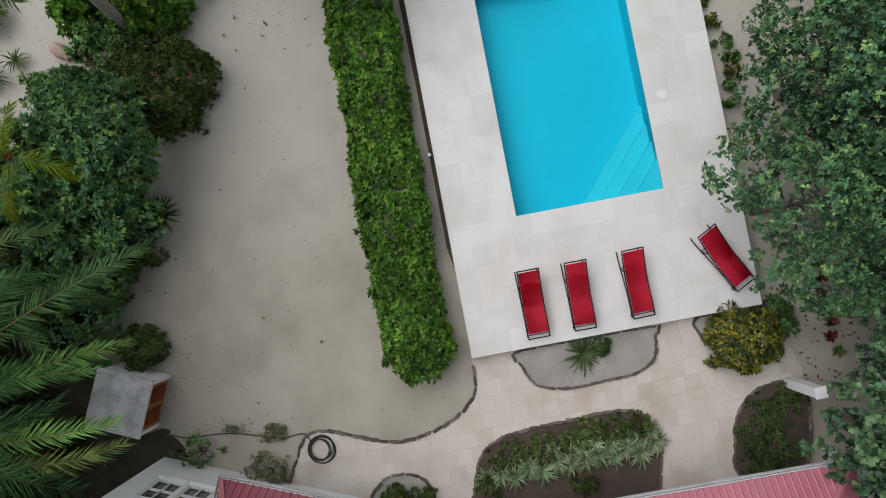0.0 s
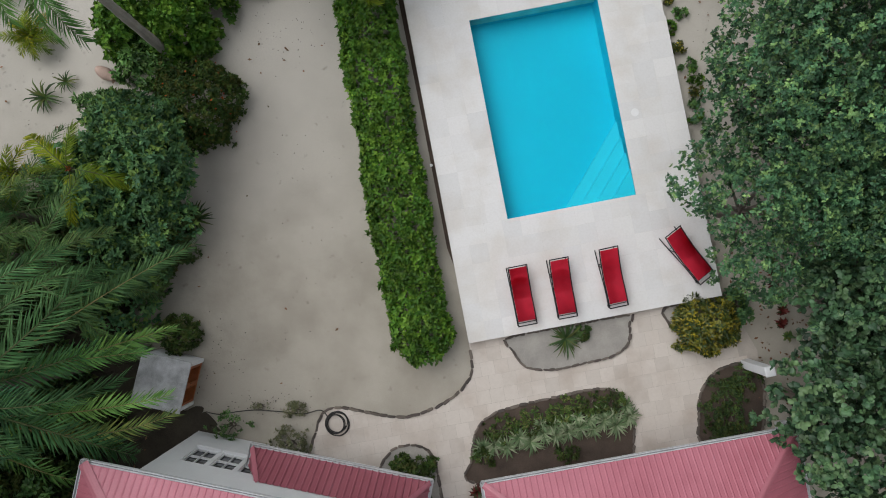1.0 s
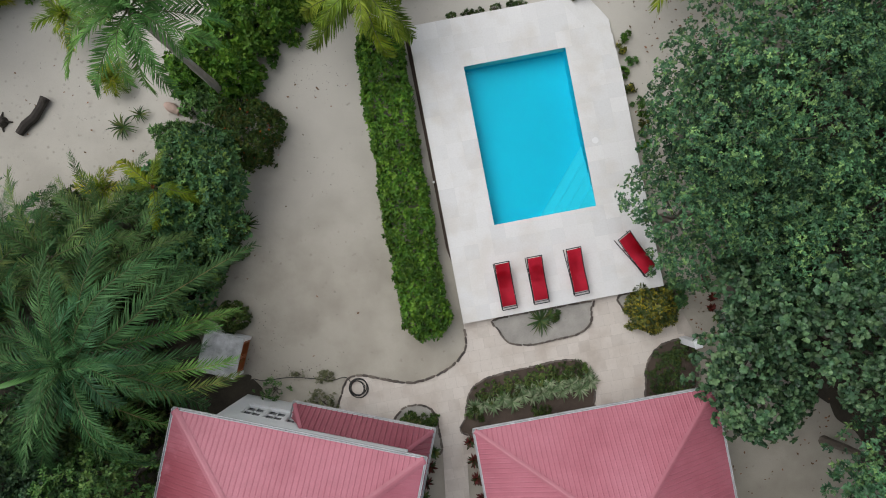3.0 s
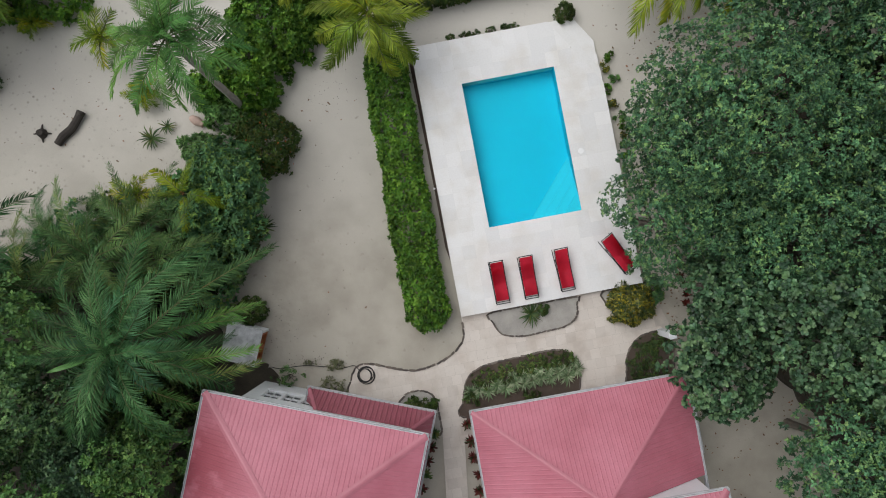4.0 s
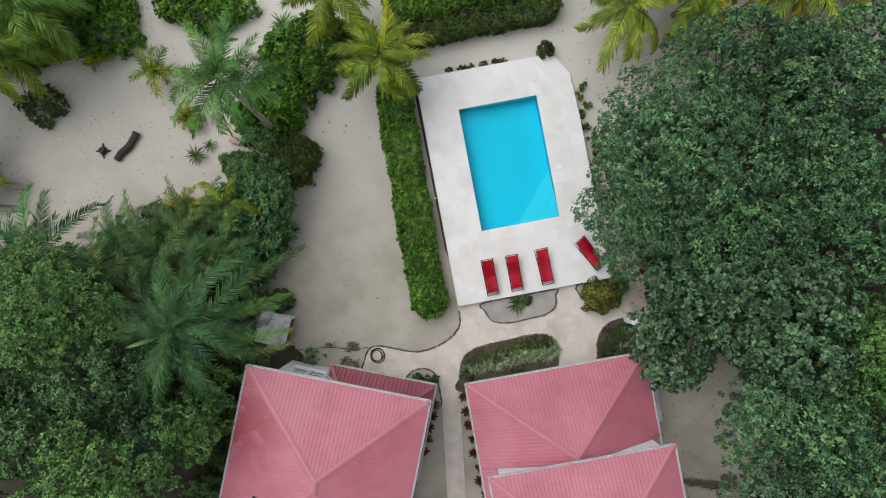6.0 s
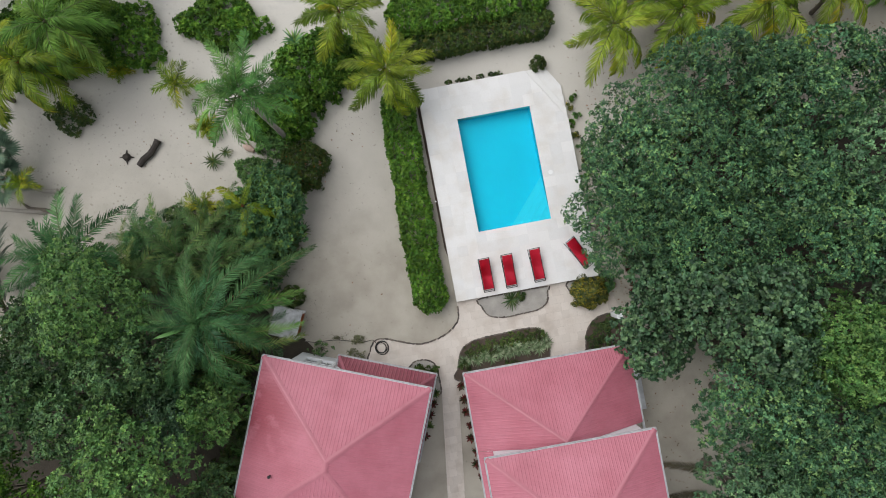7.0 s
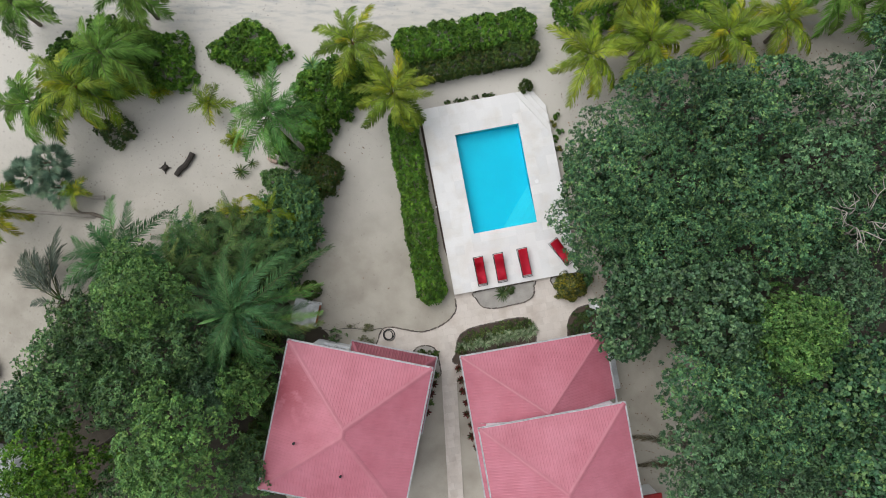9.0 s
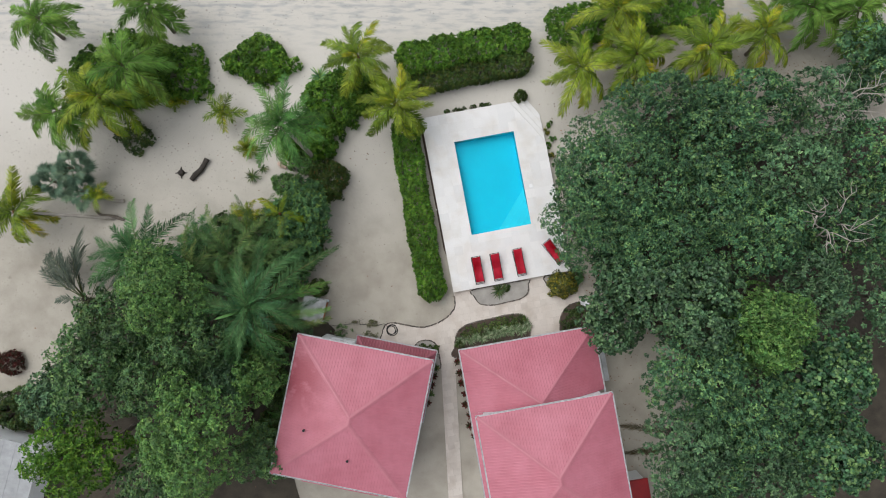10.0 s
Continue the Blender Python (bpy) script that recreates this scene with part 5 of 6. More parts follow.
for i, (x, y, h, s) in enumerate([(-26.3, 15.0, 4.0, 0.95), (-19.1, 15.9, 4.0, 1.05), (-20.3, 11.6, 5.0, 1.2), (-24.9, 8.8, 4.2, 1.1), (24.6, 16.0, 3.6, 1.2), (27.6, 15.8, 3.8, 1.2), (29.5, 13.2, 3.6, 1.1)]):
    palm(x, y, h, "green", "green coconut palm on the sand", 50 + i, 17, (0.6 * math.cos(i * 1.7), 0.5 * math.sin(i)), s, low=-26, high=68)
palm(-28.3, 2.4, 3.0, "gold", "coconut palm on a long bare trunk leaning over the sand", 60, 15, (-5.2, 0.25), 0.95, low=-20)
palm(-9.76, 7.43, 7.3, "feather", "fluffy pale green feather palm on a tall grey trunk", 61, 26, (-0.8, 0.95), 0.95, 0.14, -30, 78)
for i, (x, y, h) in enumerate([(-25.0, 5.4, 2.3), (-24.6, 3.9, 1.6), (-26.5, 4.6, 1.7)]):
    palm(x, y, h, "fan", "silvery green fan palm on the sand", 62 + i, 13, (0.1, 0.2), 1.05, 0.09, -10, 75)
fallen = thing("driftwood_log", pose(-22.4, 3.4, 0.12, 0, 0, 172), "weathered grey palm trunk lying on the sand", "log")
bm = bmesh.new()
tube(bm, [(0, 0, 0), (0.7, 0.1, 0.04), (1.5, -0.05, 0.06), (2.1, 0.05, 0.12)], [0.16, 0.13, 0.12, 0.10], 9)
part("trunk_body", bm, PALE_BARK, fallen)
bm = bmesh.new()
tube(bm, [(-0.2, 1.35, 0), (0.5, 1.2, 0.05), (1.4, 1.25, 0.02), (1.9, 1.0, -0.02)], [0.10, 0.13, 0.11, 0.05], 7)
part("dead_limb", bm, BARK, fallen, "brown curved dead limb")
palm(-15.2, 9.5, 1.1, "seedling", "young yellow palm in the sand", 63, 11, (0, 0), 1.25, 0.07, 5, 75)
palm(-13.6, 7.1, 0.45, "seedling", "young yellow palm in the sand", 64, 24, (0, 0), 0.72, 0.06, 5, 75)
palm(-18.7, 10.4, 0.4, "seedling", "young yellow palm in the sand", 65, 18, (0, 0), 0.65, 0.06, 5, 75)
palm(-13.2, 2.4, 1.9, "seedling", "small palm with yellowing fronds at the edge of the sand", 69, 10, (0, 0), 1.0, 0.06, 5, 75)
palm(-23.5, 3.7, 1.8, "seedling", "young yellow palm in the sand", 66, 9, (0, 0), 0.95, 0.06, 5, 75)
palm(-24.2, -3.4, 1.8, "dead", "withered grey palm with fronds bowed over the sand", 67, 13, (0.3, 0.2), 1.5, 0.12, 14, 48, (96, 142))
palm(-24.0, -3.7, 1.4, "dead", "withered grey palm with fronds lying on the sand", 68, 6, (0.2, 0.2), 1.2, 0.1, 2, 30, (35, 190))
# palms beside the house and over the hut
big_palm = palm(-11.5, -3.6, 7.0, "dark", "tall dark green palm with long arching fronds", 70, 30, (0.3, 0.2), 1.08, 0.17, -30, 80)
bm = bmesh.new()
rows = []
for i in range(9):
    u = i / 8
    half = 0.09 * math.sin(math.pi * min(1, 0.12 + 0.86 * u)) ** 0.8
    cx, cz = -0.3 - 1.3 * u, 7.6 + 1.8 * u - 1.3 * u * u
    rows.append([bm.verts.new((cx, -0.1 - 0.42 * u + k * half, cz + abs(k) * half * 0.5)) for k in (-1, 0, 1)])
for p, q in zip(rows, rows[1:]):
    for k in (0, 1):
        bm.faces.new((p[k], p[k + 1], q[k + 1], q[k]))
part("spear_leaf", bm, LIME_LEAF, big_palm, "young unsplit lime green leaf", True)
for i, (dx, dy, z, az, length, mat) in enumerate([(0.5, 0.95, 4.5, 35, 5.6, PALM_OLIVE), (0.7, 0.3, 4.4, 23, 4.2, PALM_TEAL), (0.3, -0.6, 5.0, 3, 4.5, PALM_TEAL), (0.6, -1.0, 4.6, -8, 4.2, PALM_OLIVE), (0.2, 0.5, 5.2, 12, 4.0, PALM_TEAL), (0.0, -1.4, 5.0, -22, 3.9, PALM_TEAL)]):
    me = frond_mesh("frond", length, 8, 14 + 4 * i, int(15 * length), 0.54, 90 + i, 0.064, 0.5, 22, (58, 34))
    me.materials.append(mat)
    me.materials.append(OLD_RIB)
    old = new("frond", me)
    old.parent = big_palm
    old.matrix_basis = pose(dx, dy, z, 0, 0, az) @ pose(0, 0, 0, 10, 0, 0)
for i in range(8):
    me = frond_mesh("frond", 2.5 + 0.25 * (i % 3), 34, 100 + 6 * (i % 4), 52, 0.50, 200 + i, 0.058, 0.5, 22, (62, 40))
    me.materials.append(PALM_YOUNG)
    me.materials.append(RIB)
    young = new("frond", me)
    young.parent = big_palm
    young.matrix_basis = pose(0.3, 0.2, 7.05, 0, 0, 45 * i + 20 * math.sin(3.1 * i)) @ pose(0, 0, 0, 30 * math.sin(2.3 * i), -14 - 4 * (i % 3), 0)
palm(-13.4, -0.4, 5.0, "olive", "olive green palm with stiff feathery fronds", 71, 16, (0.3, -0.2), 1.05, 0.14, -15, 70)
palm(-18.9, -0.4, 5.4, "plume", "dark feather palm at the edge of the sand", 72, 22, (0.2, 0.2), 1.4, 0.13, -20, 65)
palm(-11.7, -0.7, 3.8, "olive", "olive green palm with stiff feathery fronds", 73, 14, (0.2, 0.3), 1.0, 0.12, -10, 70)
palm(-15.6, 0.5, 4.0, "dark", "dark green palm with long arching fronds", 74, 16, (0.2, 0.3), 0.62, 0.13, -20, 70)
palm(-15.8, -1.6, 5.4, "olive", "olive green palm with stiff feathery fronds", 76, 15, (0.3, 0.2), 1.0, 0.13, -15, 70)
palm(-12.3, 1.0, 3.2, "olive", "olive green palm with a yellowing frond", 77, 13, (0.2, 0.1), 0.85, 0.12, -5, 70)
palm(-20.4, -1.3, 4.6, "dark", "dark green palm at the edge of the sand", 79, 18, (0.2, 0.3), 0.6, 0.13, -20, 65)
palm(-10.7, 2.3, 3.2, "gold", "young palm with golden yellow fronds among the shrubs", 80, 5, (0.1, 0.1), 0.62, 0.09, 10, 60)
palm(-10.0, -8.9, 3.6, "olive", "drooping olive palm against the house wall", 81, 12, (0.1, 0.1), 0.5, 0.1, -45, 30)
palm(-9.6, -11.6, 3.2, "olive", "olive green palm between the trees and the house", 75, 14, (0.2, 0.3), 0.8, 0.12, -20, 60)

# ---- trees: the grove east of the pool, and the trees west of the house ----
SMALL = "dense dark green tree with small leaves"
BROAD = "broad-leaved green tree with large round leaves"
FRESH = "light green leafy tree"
for x, y, r, top, base, mat, lab, kind in [
        # the grove, from the pool outwards
        (10.9, 4.5, 4.2, 10.2, 1.6, TREE_LEAF, SMALL, "fine"), (9.9, 4.6, 2.5, 6.6, 1.2, TREE_LEAF, SMALL, "fine"), (9.2, 1.3, 2.5, 6.6, 1.2, TREE_LEAF, SMALL, "fine"), (13.6, 8.8, 2.8, 8.2, 1.6, TREE_LEAF, SMALL, ""),
        (16.9, 6.9, 3.4, 8.8, 2.0, TREE_LEAF, SMALL, ""), (16.4, 3.0, 3.1, 10.2, 2.4, TREE_LEAF, SMALL, ""), (13.9, 0.4, 2.8, 9.0, 1.8, TREE_LEAF, SMALL, "fine"),
        (11.9, 1.8, 2.4, 7.6, 1.4, TREE_LEAF, SMALL, "fine"), (11.8, -1.7, 1.8, 5.2, 1.5, TREE_LEAF_B, BROAD, "round"), (11.2, -4.7, 2.2, 5.6, 1.8, TREE_LEAF_B, BROAD, "round"), (15.0, -3.2, 3.7, 10.3, 2.2, TREE_LEAF_B, BROAD, "round"),
        (19.2, 1.0, 3.2, 9.6, 2.2, TREE_LEAF, SMALL, ""), (19.4, -4.3, 2.1, 11.6, 2.2, LIME_BRIGHT, FRESH, "lime"), (19.3, -6.1, 1.7, 10.2, 2.2, LIME_BRIGHT, FRESH, "lime"),
        (22.6, -2.3, 2.7, 9.4, 2.2, TREE_LEAF_B, BROAD, ""), (21.8, 4.4, 3.3, 8.8, 2.2, TREE_LEAF_B, SMALL, ""), (20.4, 8.9, 3.0, 7.2, 1.6, TREE_LEAF, SMALL, ""),
        (24.8, 8.8, 3.0, 7.0, 1.6, TREE_LEAF_B, BROAD, ""), (25.4, 1.6, 3.4, 9.0, 2.2, TREE_LEAF, SMALL, ""), (15.8, -7.9, 3.3, 10.2, 2.0, TREE_LEAF, SMALL, ""),
        (15.3, -12.3, 3.0, 10.0, 1.6, TREE_LEAF_B, BROAD, ""), (19.0, -9.9, 3.3, 9.8, 2.0, TREE_LEAF, SMALL, ""), (23.2, -7.8, 3.2, 10.2, 2.0, TREE_LEAF, BROAD, "round"),
        (24.0, -12.4, 3.2, 9.4, 1.8, TREE_LEAF, FRESH, "round"), (17.1, -13.4, 2.7, 7.6, 1.6, TREE_LEAF, SMALL, ""), (20.2, -13.6, 2.9, 8.4, 1.8, TREE_LEAF_B, BROAD, ""),
        (28.0, 5.2, 3.4, 8.0, 2.0, TREE_LEAF, SMALL, ""), (28.6, -3.0, 3.6, 9.5, 2.2, TREE_LEAF_B, BROAD, ""), (28.0, 12.0, 2.8, 6.6, 1.6, TREE_LEAF, SMALL, ""), (16.0, -16.4, 2.8, 7.6, 1.6, TREE_LEAF_B, BROAD, ""), (17.6, 9.8, 1.9, 5.8, 1.4, TREE_LEAF, SMALL, ""),
        # west of the house
        (-16.6, -2.8, 2.9, 11.0, 3.0, LIME_LEAF, FRESH, ""), (-19.6, -4.9, 3.2, 8.6, 2.4, LEFT_LEAF, BROAD, ""), (-21.2, -7.5, 3.0, 9.4, 2.2, LEFT_LEAF, BROAD, ""), (-15.0, -5.5, 2.5, 9.3, 2.2, LEFT_LEAF, FRESH, ""),
        (-17.9, -8.0, 2.9, 9.0, 2.0, LEFT_LEAF, BROAD, ""), (-14.5, -11.2, 3.7, 12.2, 3.0, LIME_LEAF, FRESH, ""), (-21.6, -12.5, 3.1, 10.2, 2.4, HEDGE_LEAF, FRESH, ""), (-11.3, -8.0, 1.7, 8.0, 2.4, LIME_BRIGHT, FRESH, "lime"),
        (-13.4, -8.4, 1.8, 7.6, 2.0, TREE_LEAF_B, BROAD, ""), (-17.0, -13.9, 2.8, 9.0, 2.0, LEFT_LEAF, BROAD, ""), (-24.4, -9.6, 2.1, 7.2, 2.0, TREE_LEAF_B, BROAD, ""), (-11.4, -13.2, 2.1, 6.4, 1.6, LEFT_LEAF, FRESH, "")]:
    far = 1.2 if abs(x) > 20 else 1.0
    r = 0.93 * r if abs(x) > 14 else r
    leaf, wide, k, spray, lobe = {"fine": (0.10, 0.055, 6, 0.275, None), "round": (0.165, 0.13, 5, 0.40, None), "lime": (0.16, 0.08, 5, 0.36, 0.8), "": (0.15, 0.085, 5, 0.37, None)}[kind]
    tree(x, y, r, top, base, mat, lab, int(100 + 7 * x * x + 13 * abs(y)), leaf * far, wide * far, k, 0.13 + 0.012 * r, kind == "round", None, spray * far, 6, lobe, 0.35 if x < 12.5 and x > 0 else 0.0)


def bare_tree(x, y, h, reach, seed):
    """A half-dead tree: a pale trunk that forks into twisted bare branches above the leaves around it."""
    t = thing("bare_tree", pose(x, y, 0), "half-dead tree with pale twisted bare branches", "tree")
    g = random.Random(seed)
    fork = Vector((0.2, -0.1, h * 0.62))
    bm = bmesh.new()
    tube(bm, [(0, 0, -0.1), (0.1, 0.05, h * 0.3), fork], [0.22, 0.17, 0.14], 8)
    part("trunk", bm, PALE_BARK, t)
    for i in range(6):
        a = i * 1.05 + g.uniform(-0.3, 0.3)
        tip = Vector((math.cos(a) * reach, math.sin(a) * reach, h + g.uniform(-0.5, 0.3)))
        line = [fork]
        for k in range(1, 5):
            line.append(fork.lerp(tip, k / 4) + Vector((g.uniform(-0.35, 0.35), g.uniform(-0.35, 0.35), 0.5 * math.sin(k * 0.8))))
        bm = bmesh.new()
        fine = curve_through(line, 4)
        tube(bm, fine, [0.055 - 0.035 * k / len(fine) for k in range(len(fine))], 6)
        for k in (2, 3, 4):
            p = line[k]
            for q in range(2):
                b = a + g.uniform(-1.4, 1.4)
                e = p + Vector((math.cos(b), math.sin(b), 0.3)) * g.uniform(0.5, 1.0)
                m = p.lerp(e, 0.5) + Vector((g.uniform(-0.15, 0.15), g.uniform(-0.15, 0.15), 0.1))
                tube(bm, [p, m, e], [0.024, 0.018, 0.009], 5)
        part("branch", bm, PALE_BARK, t)
    return t


bare_tree(22.9, 1.4, 9.6, 1.5, 801)
bare_tree(25.3, 9.3, 7.5, 1.6, 802)

# ---- shrubs ----
shrub = bush("flowering_shrub", -7.85, 4.75, 1.32, 1.5, 2.1, TWO_TONE, "clipped dark shrub with small orange flowers", "shrub", 81, 1700, 0.11, 0.055)
g = np.random.default_rng(5)
d = g.normal(size=(46, 3))
d[:, 2] = np.abs(d[:, 2]) + 0.25
d /= np.linalg.norm(d, axis=1, keepdims=True)
mesh_part("flowers", leaves("flowers", d * np.array([1.36, 1.54, 2.15]), d, 5, 0.05, 0.035, 6), FLOWER, shrub, "small orange flowers")
for x, y, r, top, k in ((-9.4, 3.2, 1.8, 3.3, 0), (-9.2, 1.3, 1.6, 2.7, 1), (-10.6, 2.0, 1.5, 3.2, 2), (-9.9, -0.2, 1.2, 2.2, 3), (-8.7, 2.6, 1.4, 3.4, 4)):
    tree(x, y, r, top, 0.3, BLUE_LEAF, "loose blue-green leafy shrub at the edge of the yard", 700 + k, 0.18, 0.085, 5, 0.06, False, None, 0.34, 6, 0.55)
bush("garden_shrub", -9.7, 6.2, 0.8, 0.7, 1.0, LIME_LEAF, "loose leafy shrub below the feather palm", "shrub", 82, 260, 0.18, 0.08, lumps=0.35)
bush("garden_shrub", -10.4, 7.2, 0.9, 0.9, 1.4, HEDGE_LEAF, "spreading bright green shrub on the sand", "shrub", 74, 340, 0.2, 0.11, lumps=0.3)
bush("garden_shrub", -10.9, 4.5, 0.9, 0.8, 1.3, LIME_LEAF, "light green feathery shrub", "shrub", 83, 380, 0.16, 0.05)
bush("garden_shrub", -9.2, 0.6, 1.1, 1.3, 1.9, DARK_LEAF, "dark leafy shrub under the palms", "shrub", 84, 700, 0.16, 0.07, lumps=0.3)
for x, y, rx, ry, h, s in ((-7.4, 10.4, 2.2, 1.9, 1.7, 85), (-8.9, 8.1, 1.7, 1.7, 1.5, 86), (-5.6, 11.0, 1.3, 1.4, 1.5, 87)):
    bush("garden_shrub", x, y, rx, ry, h, HEDGE_LEAF, "spreading bright green shrub on the sand", "shrub", s, int(330 * rx * ry), 0.2, 0.11)
bush("garden_shrub", -12.9, 13.4, 2.3, 1.6, 1.4, HEDGE_LEAF, "rounded bright green shrub on the beach", "shrub", 88, 1100, 0.18, 0.1)
for x, y, rx, ry, h, s in ((-23.3, 11.8, 2.9, 2.3, 1.8, 89), (-18.6, 12.4, 2.3, 2.1, 1.8, 90), (-21.2, 13.4, 2.6, 1.8, 1.7, 91)):
    bush("garden_shrub", x, y, rx, ry, h, HEDGE_LEAF, "large rounded green shrub among the palms", "shrub", s, int(250 * rx * ry), 0.18, 0.1)
for i, (x, y, r, h) in enumerate([(-12.2, -1.0, 1.5, 1.7), (-14.2, -1.6, 1.6, 2.0), (-10.6, -2.2, 1.2, 1.4), (-13.4, -4.6, 1.7, 2.0), (-11.6, -5.6, 1.3, 1.6), (-16.6, 0.2, 1.5, 1.6), (-14.6, 1.4, 1.3, 1.3), (-12.2, 1.4, 1.3, 1.4), (-18.8, -1.6, 1.6, 1.6), (-10.4, -10.2, 1.3, 1.6), (-12.0, -12.8, 1.5, 1.8), (-17.8, -8.8, 1.6, 1.8), (-9.9, -0.7, 1.0, 1.2), (-11.0, -14.4, 1.4, 1.6), (-18.0, -13.2, 1.6, 1.8), (-14.4, -7.2, 1.6, 2.4), (-12.6, -7.6, 1.5, 2.6), (-13.6, -5.9, 1.5, 2.6)]):
    bush("garden_shrub", x, y, r, r * 0.95, h, (DARK_LEAF, GRASS_LEAF, BLUE_LEAF)[i % 3], "dense dark undergrowth shrub in the shade of the palms", "shrub", 720 + i, int(150 * r * r), 0.2, 0.09, lumps=0.3)
for i, (x, y, r, h) in enumerate([(14.2, 1.6, 1.6, 1.6), (14.0, -2.4, 1.5, 1.5), (18.8, -3.6, 1.7, 1.6), (19.6, 4.6, 1.7, 1.6), (20.6, -6.4, 1.7, 1.6), (19.0, 8.2, 1.6, 1.5), (20.4, -13.0, 1.7, 1.6), (24.6, 2.0, 1.8, 1.8), (13.6, 6.4, 1.4, 1.3)]):
    bush("garden_shrub", x, y, r, r * 0.95, h, DARK_LEAF, "dense dark undergrowth shrub in the shade of the grove", "shrub", 750 + i, int(120 * r * r), 0.2, 0.09, lumps=0.3)
bush("garden_shrub", -21.5, 7.8, 1.2, 1.0, 1.0, DARK_LEAF, "low dark shrub under the palms", "shrub", 92, 420, 0.13, 0.06)
bush("croton_bush", 8.55, -2.45, 1.0, 0.85, 1.35, CROTON_LEAF, "rounded croton bush with yellow and green leaves", "shrub", 93, 750, 0.15, 0.055)
bush("garden_shrub", 9.55, -1.9, 0.4, 0.5, 0.9, BLUE_LEAF, "slender green shrub beside the terrace corner", "shrub", 94, 120, 0.16, 0.08)
bush("garden_shrub", -8.6, -2.75, 0.62, 0.6, 0.8, GRASS_LEAF, "small rounded shrub beside the pump hut", "shrub", 95, 320, 0.11, 0.05)
bush("garden_shrub", -4.95, -6.35, 0.66, 0.52, 0.5, GREY_LEAF, "low grey-green shrub beside the paving", "shrub", 96, 330, 0.07, 0.025, lumps=0.3)
bush("debris_heap", -4.85, -5.22, 0.42, 0.22, 0.14, GREY_LEAF, "low heap of dark garden clippings on the sand", "garden waste", 76, 90, 0.08, 0.02)
bush("weed_patch", -6.0, -5.15, 0.3, 0.16, 0.08, GREY_LEAF, "thin patch of weeds on the sand", "weeds", 77, 30, 0.06, 0.015)
bush("garden_shrub", -6.9, -5.75, 0.55, 0.35, 0.5, LIME_LEAF, "low yellowish shrub against the house wall", "shrub", 97, 60, 0.10, 0.04, lumps=0.4)
bush("garden_shrub", 5.65, 10.9, 0.36, 0.36, 0.75, GRASS_LEAF, "small dark shrub by the terrace steps", "shrub", 98, 150, 0.12, 0.05)
bush("garden_shrub", -0.95, -7.2, 0.62, 0.4, 0.5, GRASS_LEAF, "low green shrub in the porch bed", "shrub", 99, 220, 0.12, 0.06, lumps=0.3)
bush("garden_shrub", -30.1, -8.0, 0.9, 0.8, 0.9, RED_LEAF, "dark reddish shrub at the edge of the sand", "shrub", 770, 300, 0.14, 0.06)
bush("garden_shrub", -29.7, -11.2, 1.6, 1.4, 1.8, DARK_LEAF, "dark shrub in the shade beside the outbuilding", "shrub", 772, 500, 0.18, 0.08, lumps=0.3)
bush("garden_shrub", -27.6, -11.0, 1.5, 1.3, 1.6, DARK_LEAF, "dark shrub in the shade beside the outbuilding", "shrub", 771, 500, 0.18, 0.08, lumps=0.3)
bush("garden_shrub", -24.5, -4.6, 0.9, 1.2, 1.0, DARK_LEAF, "low dark shrub at the edge of the sand", "shrub", 78, 420, 0.13, 0.06)
g = random.Random(17)
for i in range(10):
    u, v = 8.68 + g.uniform(-0.1, 0.3), 5.8 + i * 0.5 + g.uniform(-0.2, 0.2)
    x, y = deck_pt(u, v)
    bush("edge_plant", x, y, g.uniform(0.08, 0.24), g.uniform(0.1, 0.24), g.uniform(0.12, 0.32), (HEDGE_LEAF, LIME_LEAF, CROTON_LEAF)[i % 3], "small yellow-green plant along the terrace edge", "plant", 300 + i, 20, 0.13, 0.06, lumps=0.5, group="plants along the terrace")
for i in range(6):
    x, y = deck_pt(1.9 + i * 0.62 + 0.15 * math.sin(i * 2.1), DL + 0.18)
    bush("edge_plant", x, y, 0.2, 0.13, 0.2, DARK_LEAF, "small dark weed along the terrace edge", "plant", 320 + i, 26, 0.1, 0.04, group="plants along the terrace")
strap_plant("spiky_plant", 4.1, -2.9, 0.72, DARK_LEAF, "spiky green plant with arching leaves", 8, 60, 0.55, 0.045)
bush("garden_shrub", 4.62, -2.7, 0.22, 0.2, 0.3, DARK_LEAF, "small dark shrub in the sandy bed", "shrub", 79, 50, 0.12, 0.05)
strap_plant("agave", -8.6, 12.2, 0.95, BLUE_LEAF, "grey-green agave with stiff leaves", 5, 34, 0.9, 0.1)
strap_plant("fan_palm_seedling", -13.3, 5.15, 0.75, DARK_LEAF, "small dark spiky palm seedling in the sand", 6, 30, 0.6, 0.06)
strap_plant("fan_palm_seedling", -12.6, 5.7, 0.5, DARK_LEAF, "small dark spiky palm seedling in the sand", 7, 20, 0.4, 0.05)
strap_plant("banana_plant", -10.9, -11.7, 1.5, PALM_TEAL, "banana plant with broad drooping leaves beside the house", 11, 11, 1.9, 0.42)
strap_plant("yucca", -8.15, 1.05, 0.75, DARK_LEAF, "dark spiky yucca at the edge of the yard", 9, 34, 0.8, 0.07)
